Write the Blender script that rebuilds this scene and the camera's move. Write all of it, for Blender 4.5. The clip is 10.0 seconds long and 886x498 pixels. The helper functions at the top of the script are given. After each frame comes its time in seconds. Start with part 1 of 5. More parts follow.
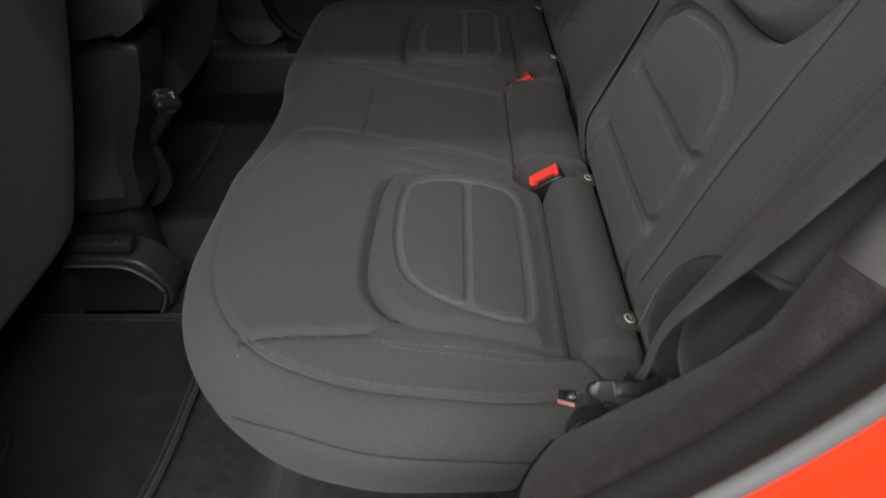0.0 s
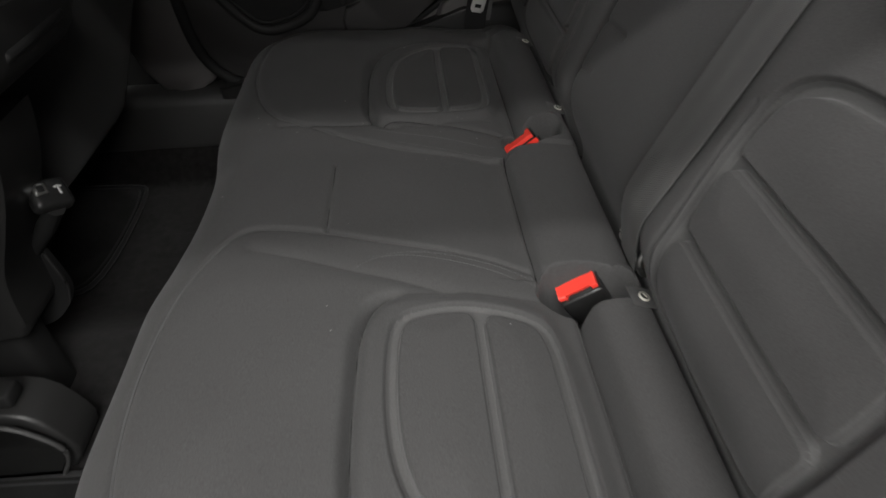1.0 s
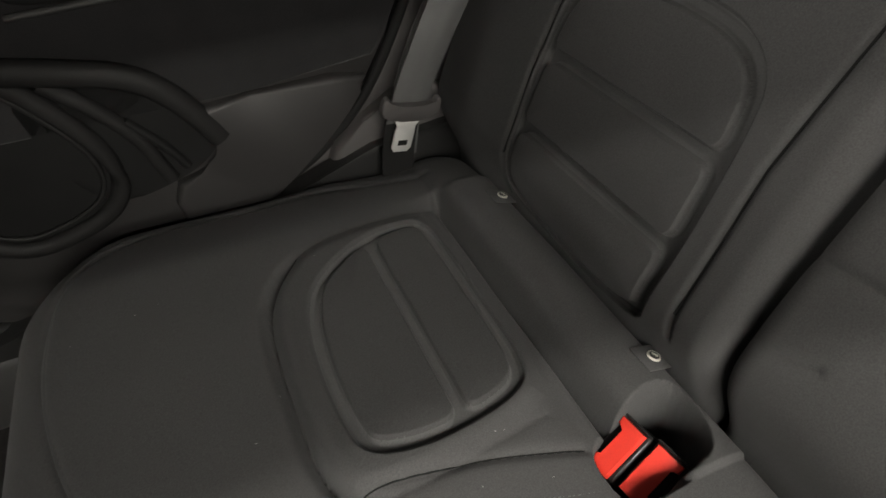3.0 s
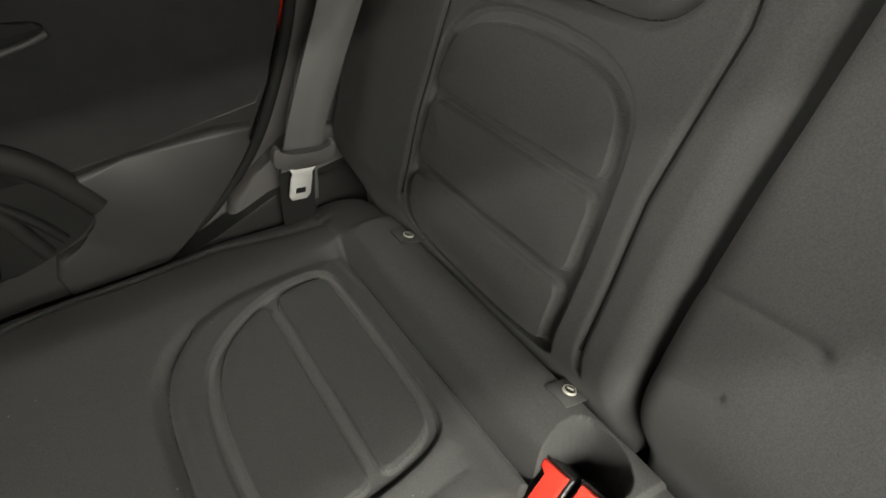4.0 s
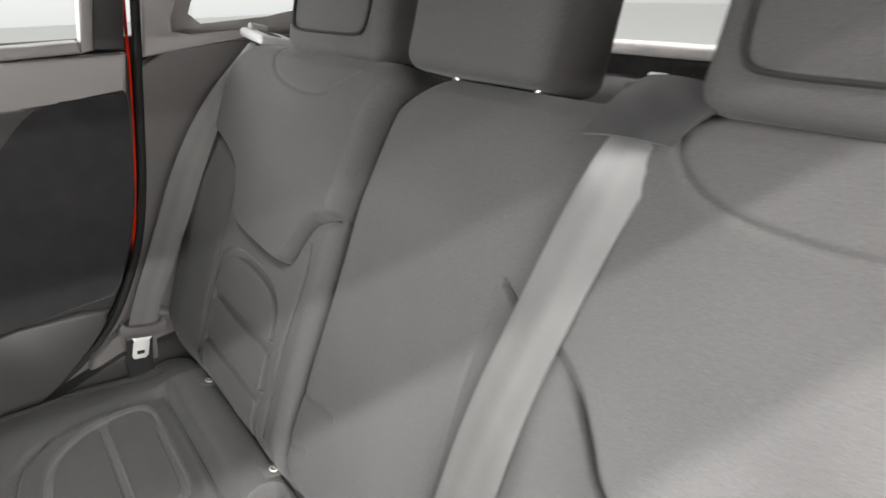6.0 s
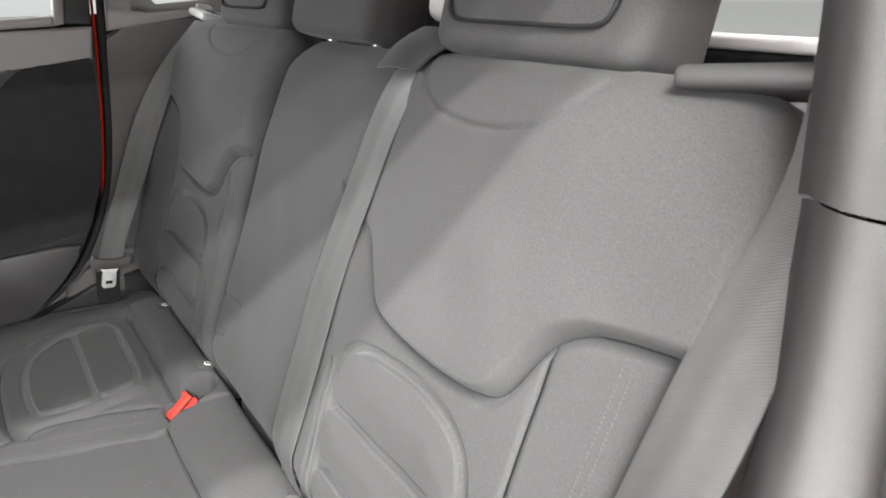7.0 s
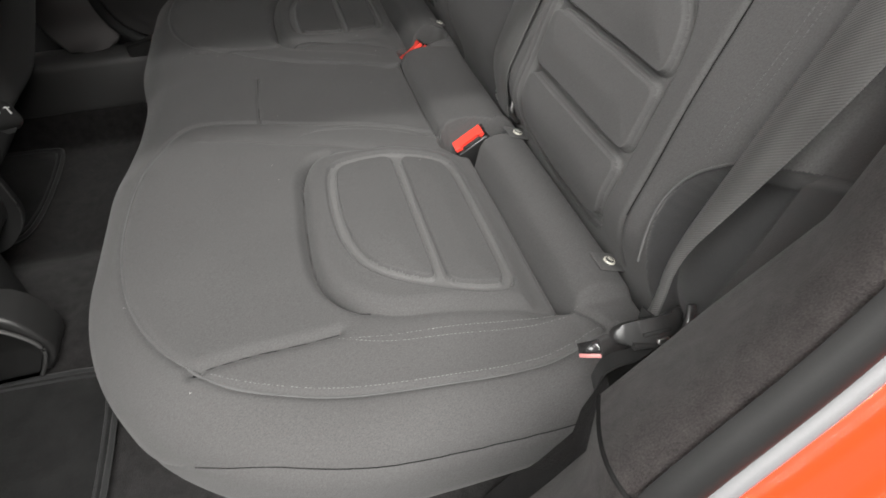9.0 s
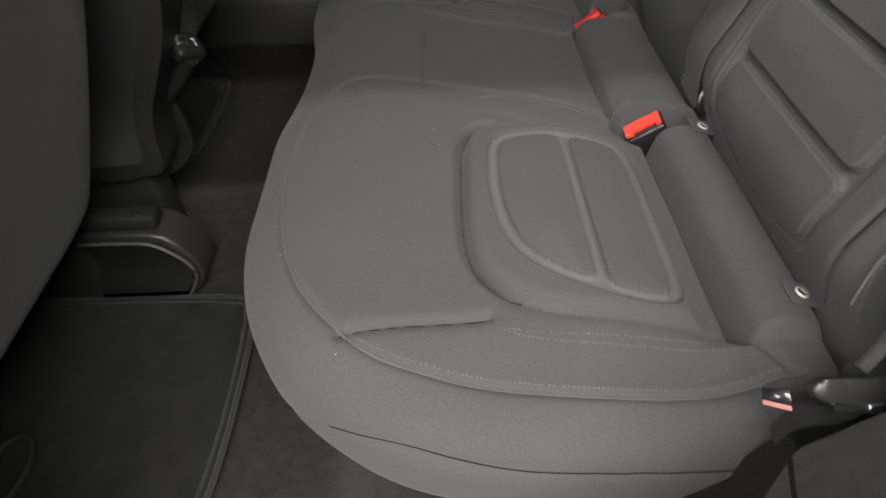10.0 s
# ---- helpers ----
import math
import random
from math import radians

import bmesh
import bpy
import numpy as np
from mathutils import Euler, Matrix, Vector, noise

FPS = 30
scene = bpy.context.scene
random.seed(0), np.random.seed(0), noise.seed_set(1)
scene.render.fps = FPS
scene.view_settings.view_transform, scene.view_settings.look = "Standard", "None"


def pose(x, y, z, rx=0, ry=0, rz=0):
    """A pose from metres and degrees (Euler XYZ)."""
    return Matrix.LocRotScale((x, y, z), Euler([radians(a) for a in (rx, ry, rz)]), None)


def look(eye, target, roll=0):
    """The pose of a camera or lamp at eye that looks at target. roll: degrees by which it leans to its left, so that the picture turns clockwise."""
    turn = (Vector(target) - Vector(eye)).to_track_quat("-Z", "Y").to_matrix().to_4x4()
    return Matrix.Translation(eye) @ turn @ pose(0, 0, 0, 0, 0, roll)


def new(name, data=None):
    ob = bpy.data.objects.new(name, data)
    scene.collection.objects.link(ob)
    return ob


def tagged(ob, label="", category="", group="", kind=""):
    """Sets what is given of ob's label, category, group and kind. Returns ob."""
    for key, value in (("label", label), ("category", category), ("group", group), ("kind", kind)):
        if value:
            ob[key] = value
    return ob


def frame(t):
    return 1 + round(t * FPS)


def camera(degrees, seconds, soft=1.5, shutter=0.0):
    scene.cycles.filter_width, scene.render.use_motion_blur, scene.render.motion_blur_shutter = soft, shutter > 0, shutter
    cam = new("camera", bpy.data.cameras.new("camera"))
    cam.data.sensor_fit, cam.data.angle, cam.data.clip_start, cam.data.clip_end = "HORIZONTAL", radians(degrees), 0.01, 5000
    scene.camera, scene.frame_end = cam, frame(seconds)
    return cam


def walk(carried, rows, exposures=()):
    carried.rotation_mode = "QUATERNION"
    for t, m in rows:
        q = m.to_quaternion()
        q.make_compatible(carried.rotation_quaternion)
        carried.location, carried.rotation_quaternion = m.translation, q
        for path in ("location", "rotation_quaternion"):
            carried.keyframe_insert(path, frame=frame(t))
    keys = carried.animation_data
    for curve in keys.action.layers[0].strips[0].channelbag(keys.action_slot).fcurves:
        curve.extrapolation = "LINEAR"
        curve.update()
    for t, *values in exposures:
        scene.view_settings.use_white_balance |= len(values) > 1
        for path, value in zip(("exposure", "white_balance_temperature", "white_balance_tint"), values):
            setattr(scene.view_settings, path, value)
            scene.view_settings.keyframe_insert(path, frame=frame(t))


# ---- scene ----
cam = camera(73.4, 10.0, soft=1.6, shutter=0.25)
PATH = [
    (0, (-0.167, -0.862, 0.789), (-0.237, 0.645, -0.525), -2.4),
    (0.5, (-0.185, -0.724, 0.78), (-0.175, 0.789, -0.528), -2.3),
    (1, (-0.212, -0.591, 0.751), (-0.141, 0.924, -0.554), -2.2),
    (1.5, (-0.265, -0.366, 0.701), (-0.122, 1.134, -0.613), -2.9),
    (2, (-0.28, -0.163, 0.705), (-0.009, 1.317, -0.612), -3.7),
    (2.5, (-0.271, -0.06, 0.731), (0.138, 1.385, -0.59), -4.8),
    (2.7, (-0.273, -0.035, 0.73), (0.204, 1.385, -0.595), -4.0),
    (4, (-0.222, -0.01, 0.733), (0.54, 1.325, -0.546), -4.8),
    (4.5, (-0.208, -0.048, 0.794), (0.649, 1.304, -0.404), -3.9),
    (5, (-0.208, -0.139, 0.888), (0.787, 1.299, -0.083), -2.2),
    (5.5, (-0.188, -0.264, 0.913), (0.894, 1.199, 0.084), -1.6),
    (6, (-0.182, -0.431, 0.924), (0.927, 1.018, 0.105), -1.4),
    (6.2, (-0.171, -0.507, 0.931), (0.94, 0.941, 0.113), -1.3),
    (7.3, (-0.194, -0.736, 0.874), (0.883, 0.724, 0.032), -1.1),
    (7.5, (-0.209, -0.756, 0.844), (0.801, 0.708, -0.071), -1.3),
    (8, (-0.238, -0.813, 0.775), (0.494, 0.703, -0.305), -1.4),
    (8.5, (-0.254, -0.826, 0.738), (0.245, 0.668, -0.495), -1.2),
    (9, (-0.259, -0.82, 0.732), (0.103, 0.627, -0.6), -1.8),
    (9.5, (-0.303, -0.807, 0.717), (-0.11, 0.622, -0.669), -2.3),
    (10, (-0.299, -0.774, 0.725), (-0.312, 0.642, -0.687), -2.6),
]
EXPOSURES = [(0, -0.57, 6500, 10), (0.5, -0.45, 6350, 10), (1, -0.37, 6450, 10), (1.5, -0.42, 6500, 10), (2, -0.28, 6600, 10), (2.5, 0.28, 6750, 10), (4, 1.4, 6950, 3), (4.5, 1.88, 6850, 4), (5, 2.34, 6800, 9), (5.5, 2.38, 6600, 10), (6, 2.18, 6450, 10), (7.5, 1.55, 6350, 10), (8, 1.05, 6450, 10), (8.5, 0.68, 6500, 10), (9, 0.48, 6500, 10), (9.5, 0.28, 6500, 10), (10, 0.12, 6500, 10)]
walk(cam, [(t, look(eye, target, roll)) for t, eye, target, roll in PATH], EXPOSURES)

# ---------------------------------------------------------------- light
world = bpy.data.worlds.new("hall")
scene.world = world
world.use_nodes = True
# a bright hall: pale walls all round, lighter towards its ceiling
_n, _l = world.node_tree.nodes, world.node_tree.links
_co, _sep, _rng = _n.new("ShaderNodeTexCoord"), _n.new("ShaderNodeSeparateXYZ"), _n.new("ShaderNodeMapRange")
_rng.inputs["From Min"].default_value, _rng.inputs["From Max"].default_value = -0.1, 0.9
_rng.inputs["To Min"].default_value, _rng.inputs["To Max"].default_value = 0.05, 0.22
_l.new(_co.outputs["Generated"], _sep.inputs[0])
_l.new(_sep.outputs["Z"], _rng.inputs["Value"])
# and brighter towards the open hall beyond the closed door
_side, _mul = _n.new("ShaderNodeMapRange"), _n.new("ShaderNodeMath")
_side.inputs["From Min"].default_value, _side.inputs["From Max"].default_value = -1.0, 1.0
_side.inputs["To Min"].default_value, _side.inputs["To Max"].default_value = 0.30, 3.2
_mul.operation = "MULTIPLY"
_l.new(_sep.outputs["Y"], _side.inputs["Value"])
_l.new(_rng.outputs[0], _mul.inputs[0])
_l.new(_side.outputs[0], _mul.inputs[1])
_l.new(_mul.outputs[0], _n["Background"].inputs["Strength"])
_n["Background"].inputs["Color"].default_value = (1.0, 0.985, 0.965, 1)


def tube_lamp(y, z, watts):
    """One long lamp parallel to the car: a row of hall ceiling tubes, or added fill."""
    data = bpy.data.lights.new("ceiling_tube_or_fill", "AREA")
    data.shape, data.size, data.size_y, data.energy = "RECTANGLE", 6.0, 0.09, watts
    data.color = (1.0, 0.985, 0.95)
    ob = new("ceiling_tube_or_fill", data)
    ob.matrix_world = look((-0.7, y, z), (-0.7, 0.0, 0.4))
    return ob


# the first three rows fit the shadow edges; the outer three are added fill
for y, watts in ((-2.30, 260.0), (-3.265, 280.0), (-4.23, 190.0), (-5.6, 130.0), (-9.0, 100.0), (-13.0, 170.0)):
    tube_lamp(y, 3.58, watts)

# unseen fill lamp ahead of the car, added to brighten the upper backrests
front_fill = bpy.data.lights.new("front_fill_lamp", "AREA")
front_fill.shape, front_fill.size, front_fill.size_y, front_fill.energy, front_fill.color = "RECTANGLE", 9.0, 1.8, 720.0, (1.0, 0.985, 0.96)
new("front_fill_lamp", front_fill).matrix_world = look((-8.0, 0.0, 2.6), (0.0, 0.0, 1.0))



# ---------------------------------------------------------------- materials
def material(name, colour, rough=0.8, metal=0.0, vary=0.25, scale=40.0, grain=900.0, bump=0.25, sheen=0.0, spec=0.5, coat=0.0, stretch=(1, 1, 1), dist=0.0006, blotch=1.0):
    """A procedural surface: base colour with broad stains and fine grain, and a fine relief."""
    m = bpy.data.materials.new(name)
    m.use_nodes = True
    nt = m.node_tree
    n, l = nt.nodes, nt.links
    b = n["Principled BSDF"]
    b.inputs["Roughness"].default_value = rough
    b.inputs["Metallic"].default_value = metal
    b.inputs["Specular IOR Level"].default_value = spec
    b.inputs["Sheen Weight"].default_value = sheen
    b.inputs["Sheen Roughness"].default_value = 0.5
    b.inputs["Coat Weight"].default_value = coat
    b.inputs["Coat Roughness"].default_value = 0.06
    co = n.new("ShaderNodeTexCoord")
    mp = n.new("ShaderNodeMapping")
    mp.inputs["Scale"].default_value = stretch
    l.new(co.outputs["Object"], mp.inputs["Vector"])
    big = n.new("ShaderNodeTexNoise")
    big.inputs["Scale"].default_value, big.inputs["Detail"].default_value = scale, 5.0
    fine = n.new("ShaderNodeTexNoise")
    fine.inputs["Scale"].default_value, fine.inputs["Detail"].default_value = grain, 2.0
    for t in (big, fine):
        l.new(mp.outputs["Vector"], t.inputs["Vector"])
    add = n.new("ShaderNodeMath")
    add.operation = "MULTIPLY_ADD"
    l.new(big.outputs["Fac"], add.inputs[0])
    add.inputs[1].default_value = blotch
    l.new(fine.outputs["Fac"], add.inputs[2])
    ramp = n.new("ShaderNodeMapRange")
    ramp.inputs["From Min"].default_value, ramp.inputs["From Max"].default_value = 0.5 * blotch + 0.1, 0.5 * blotch + 0.9
    ramp.inputs["To Min"].default_value, ramp.inputs["To Max"].default_value = 1.0 - vary, 1.0 + vary
    l.new(add.outputs[0], ramp.inputs["Value"])
    mul = n.new("ShaderNodeVectorMath")
    mul.operation = "SCALE"
    mul.inputs[0].default_value = colour
    l.new(ramp.outputs[0], mul.inputs["Scale"])
    l.new(mul.outputs[0], b.inputs["Base Color"])
    if bump:
        bp = n.new("ShaderNodeBump")
        bp.inputs["Strength"].default_value, bp.inputs["Distance"].default_value = bump, dist
        l.new(fine.outputs["Fac"], bp.inputs["Height"])
        l.new(bp.outputs[0], b.inputs["Normal"])
    return m


def woven(name, colour):
    """Belt webbing: fine twill and broad lengthwise ribs, by the strap's own coordinates in metres."""
    m = material(name, colour, 0.36, vary=0.2, scale=25, grain=1200, bump=0.15, sheen=0.03, spec=0.8)
    nt = m.node_tree
    n, l = nt.nodes, nt.links
    uv = n.new("ShaderNodeUVMap")
    sep = n.new("ShaderNodeSeparateXYZ")
    l.new(uv.outputs[0], sep.inputs[0])

    def sine(scale_u, scale_v, bend=0.0):
        a, b, c = n.new("ShaderNodeMath"), n.new("ShaderNodeMath"), n.new("ShaderNodeMath")
        a.operation, b.operation, c.operation = "MULTIPLY", "MULTIPLY_ADD", "SINE"
        l.new(sep.outputs["X"], a.inputs[0])
        a.inputs[1].default_value = scale_u
        l.new(sep.outputs["Y"], b.inputs[0])
        b.inputs[1].default_value = scale_v
        l.new(a.outputs[0], b.inputs[2])
        l.new(b.outputs[0], c.inputs[0])
        return c

    ribs, twill = sine(2 * math.pi / 0.024, 0.0), sine(2 * math.pi / 0.0028, 2 * math.pi / 0.0022)
    bsdf = n["Principled BSDF"]
    base = bsdf.inputs["Base Color"].links[0].from_socket
    tone = n.new("ShaderNodeMath")
    tone.operation = "MULTIPLY_ADD"
    l.new(ribs.outputs[0], tone.inputs[0])
    tone.inputs[1].default_value, tone.inputs[2].default_value = 0.09, 1.0
    fine = n.new("ShaderNodeMath")
    fine.operation = "MULTIPLY_ADD"
    l.new(twill.outputs[0], fine.inputs[0])
    fine.inputs[1].default_value = 0.14
    l.new(tone.outputs[0], fine.inputs[2])
    mix = n.new("ShaderNodeVectorMath")
    mix.operation = "SCALE"
    l.new(base, mix.inputs[0])
    l.new(fine.outputs[0], mix.inputs["Scale"])
    l.new(mix.outputs[0], bsdf.inputs["Base Color"])
    high = n.new("ShaderNodeMath")
    high.operation = "MULTIPLY_ADD"
    l.new(ribs.outputs[0], high.inputs[0])
    high.inputs[1].default_value = 0.6
    l.new(twill.outputs[0], high.inputs[2])
    bp = n.new("ShaderNodeBump")
    bp.inputs["Strength"].default_value, bp.inputs["Distance"].default_value = 0.5, 0.0003
    l.new(high.outputs[0], bp.inputs["Height"])
    l.new(bp.outputs[0], bsdf.inputs["Normal"])
    return m


FABRIC = material("cover_fabric", (0.048, 0.0473, 0.0472), 0.95, vary=0.38, scale=12, grain=900, bump=0.25, sheen=0.06, spec=0.2, dist=0.0008, blotch=0.14)
# paler than the cover fabric: the borders' sheen is put into the colour
CHANNEL = material("pale_sheen_fabric", (0.068, 0.0672, 0.0667), 0.9, vary=0.25, scale=9, grain=800, bump=0.12, sheen=0.10, spec=0.25, dist=0.0006, blotch=0.35)
FABRIC_FRONT = material("front_seat_cloth", (0.020, 0.020, 0.0205), 0.95, vary=0.25, scale=16, grain=900, bump=0.4, sheen=0.15, spec=0.2)
THREAD = material("thread", (0.082, 0.082, 0.080), 0.8, vary=0.2, grain=2000, bump=0.0)
# near-black: the shade put into narrow sewn creases, and dark joints
SEAM_SHADE_JOINT = material("seam_shade_and_joint", (0.010, 0.010, 0.010), 0.9, vary=0.2, grain=2000, bump=0.0, spec=0.1)
CORD = material("piping_cord", (0.055, 0.055, 0.055), 0.8, vary=0.2, grain=1500, bump=0.3)
CARPET = material("carpet", (0.018, 0.017, 0.017), 1.0, vary=0.55, scale=60, grain=700, bump=0.9, sheen=0.06, spec=0.1, dist=0.002)
FELT = material("wheel_arch_felt", (0.046, 0.0415, 0.041), 1.0, vary=0.65, scale=80, grain=900, bump=0.5, sheen=0.15, spec=0.1, dist=0.0008, blotch=0.6)
MAT = material("mat_pile", (0.0125, 0.0125, 0.0123), 1.0, vary=0.4, scale=30, grain=800, bump=0.8, sheen=0.05, spec=0.1, dist=0.0015)
PLASTIC = material("grained_plastic", (0.042, 0.0415, 0.041), 0.55, vary=0.12, scale=10, grain=1400, bump=0.25)
TRIM = material("pillar_plastic", (0.31, 0.295, 0.29), 0.5, vary=0.06, scale=8, grain=1300, bump=0.2)
# pillar plastic again, its colour darkened against the light on the near side
TRIM_SHADED = material("pillar_plastic_shaded", (0.095, 0.092, 0.092), 0.65, vary=0.12, scale=9, grain=1300, bump=0.2, spec=0.25)
PANEL = material("quarter_panel_plastic", (0.095, 0.089, 0.088), 0.5, vary=0.08, scale=8, grain=1300, bump=0.2)
DOORTRIM = material("door_plastic", (0.038, 0.0362, 0.036), 0.5, vary=0.08, scale=8, grain=1300, bump=0.25)
QUARTER = material("smooth_dark_vinyl", (0.020, 0.0205, 0.019), 0.7, vary=0.12, scale=9, grain=1200, bump=0.12, spec=0.2)
DOORDARK = material("dark_door_plastic", (0.018, 0.0175, 0.0175), 0.6, vary=0.12, scale=10, grain=1300, bump=0.2, spec=0.3)
SOFT = material("door_insert_cloth", (0.023, 0.0225, 0.0235), 0.9, vary=0.25, scale=30, grain=900, bump=0.4, sheen=0.15, spec=0.2)
GLOSS = material("gloss_black_plastic", (0.012, 0.012, 0.012), 0.22, vary=0.15, scale=20, grain=900, bump=0.05, coat=0.6)
COLUMN = material("console_plastic", (0.021, 0.0208, 0.0206), 0.42, vary=0.12, scale=10, grain=1400, bump=0.2)
DARK = material("black_plastic", (0.016, 0.016, 0.016), 0.35, vary=0.15, scale=20, grain=1200, bump=0.1)
SEAL = material("seal_rubber", (0.006, 0.006, 0.006), 0.6, spec=0.15, vary=0.2, scale=30, grain=800, bump=0.1)
RUBBER = material("black_rubber", (0.011, 0.011, 0.011), 0.75, spec=0.3, vary=0.2, scale=30, grain=800, bump=0.15)
FLANGE = material("grey_lip", (0.085, 0.085, 0.089), 0.55, vary=0.06, scale=15, grain=700, bump=0.05)
PAINT = material("red_paint", (0.62, 0.026, 0.005), 0.4, vary=0.03, scale=5, grain=500, bump=0.0, spec=0.1, coat=0.2)
WEB = woven("belt_webbing", (0.066, 0.0653, 0.0643))
RED = material("buckle_red", (0.72, 0.045, 0.03), 0.4, vary=0.08, scale=60, grain=900, bump=0.08)
BLADE = material("satin_steel", (0.78, 0.77, 0.75), 0.42, metal=0.35, vary=0.05, scale=60, grain=700, bump=0.05)
METAL = material("bright_metal", (0.72, 0.71, 0.69), 0.28, metal=1.0, vary=0.08, scale=60, grain=700, bump=0.05)
WHITE = material("pale_plastic", (0.42, 0.42, 0.41), 0.4, vary=0.04, scale=20, grain=700, bump=0.0)
STUD = material("stud_enamel", (0.42, 0.41, 0.36), 0.5, vary=0.1, scale=80, grain=900, bump=0.05)
LINER = material("roof_lining", (0.20, 0.195, 0.19), 0.95, vary=0.08, scale=30, grain=900, bump=0.3)
CONCRETE = material("hall_floor", (0.30, 0.295, 0.285), 0.6, vary=0.12, scale=3, grain=120, bump=0.2, dist=0.002)
TAG = material("tag_pink", (0.40, 0.16, 0.15), 0.6, vary=0.1, scale=60, grain=900, bump=0.1)
GLASS = bpy.data.materials.new("window_glass")
GLASS.use_nodes = True
_g = GLASS.node_tree.nodes["Principled BSDF"]
_g.inputs["Transmission Weight"].default_value, _g.inputs["Roughness"].default_value, _g.inputs["IOR"].default_value = 1.0, 0.0, 1.01
_g.inputs["Base Color"].default_value = (0.93, 0.96, 0.95, 1)


# ---------------------------------------------------------------- building helpers
def thing(name, base, label, category, group="", kind=""):
    """An Empty at the base of a thing."""
    e = new(name)
    e.empty_display_size = 0.05
    e.location = base
    return tagged(e, label, category, group, kind)


def attach(ob, parent, label=""):
    ob.parent = parent
    if parent.type == "EMPTY":
        ob.matrix_parent_inverse = Matrix.Translation(-Vector(parent.location))
    return tagged(ob, label)


def part(name, bm, mat, parent=None, label="", smooth=True):
    """Links a bmesh as one mesh object, under a thing or a part."""
    bmesh.ops.recalc_face_normals(bm, faces=bm.faces)
    me = bpy.data.meshes.new(name)
    bm.to_mesh(me)
    bm.free()
    me.materials.append(mat)
    if smooth:
        me.polygons.foreach_set("use_smooth", [True] * len(me.polygons))
        me.set_sharp_from_angle(angle=radians(50))
    ob = new(name, me)
    return attach(ob, parent, label) if parent else tagged(ob, label)


def rounded(size, radius, segments=3, m=Matrix()):
    """A box with rounded edges, placed by m."""
    bm = bmesh.new()
    bmesh.ops.create_cube(bm, size=1.0)
    bmesh.ops.scale(bm, vec=size, verts=bm.verts)
    bmesh.ops.bevel(bm, geom=bm.edges[:], offset=radius, segments=segments, profile=0.5, affect="EDGES", clamp_overlap=True)
    bmesh.ops.transform(bm, matrix=m, verts=bm.verts)
    return bm


def lathe(profile, m=Matrix(), n=20):
    """A turned body from (radius, height) pairs."""
    bm = bmesh.new()
    rings = []
    for r, z in profile:
        rings.append([bm.verts.new((r * math.cos(2 * math.pi * i / n), r * math.sin(2 * math.pi * i / n), z)) for i in range(n)])
    for a, b in zip(rings, rings[1:]):
        for i in range(n):
            bm.faces.new((a[i], a[(i + 1) % n], b[(i + 1) % n], b[i]))
    bm.faces.new(rings[0][::-1])
    bm.faces.new(rings[-1])
    bmesh.ops.transform(bm, matrix=m, verts=bm.verts)
    return bm


def smooth_line(points, times=2, closed=False):
    """Rounds the corners of a line (Chaikin)."""
    p = np.array(points, float)
    for _ in range(times):
        q = np.roll(p, -1, axis=0) if closed else p[1:]
        a = p if closed else p[:-1]
        r = np.empty((2 * len(a), p.shape[1]))
        r[0::2], r[1::2] = 0.75 * a + 0.25 * q, 0.25 * a + 0.75 * q
        p = r if closed else np.vstack([p[:1], r, p[-1:]])
    return p


def tube(points, radius, sides=8, closed=False):
    """A round cord along a line; radius may be a number or (across, up)."""
    bm = bmesh.new()
    p = [Vector(q) for q in points]
    rings = []
    k = len(p)
    rx, ry = radius if isinstance(radius, tuple) else (radius, radius)
    for i in range(k):
        a = p[(i - 1) % k] if closed or i > 0 else p[i]
        b = p[(i + 1) % k] if closed or i < k - 1 else p[i]
        d = (b - a).normalized()
        s = d.cross(Vector((0, 0, 1)))
        s = s.normalized() if s.length > 1e-4 else Vector((1, 0, 0))
        u = s.cross(d)
        rings.append([bm.verts.new(p[i] + s * rx * math.cos(2 * math.pi * j / sides) + u * ry * math.sin(2 * math.pi * j / sides)) for j in range(sides)])
    for i in range(k if closed else k - 1):
        a, b = rings[i], rings[(i + 1) % k]
        for j in range(sides):
            bm.faces.new((a[j], a[(j + 1) % sides], b[(j + 1) % sides], b[j]))
    if not closed:
        bm.faces.new(rings[0][::-1])
        bm.faces.new(rings[-1])
    return bm


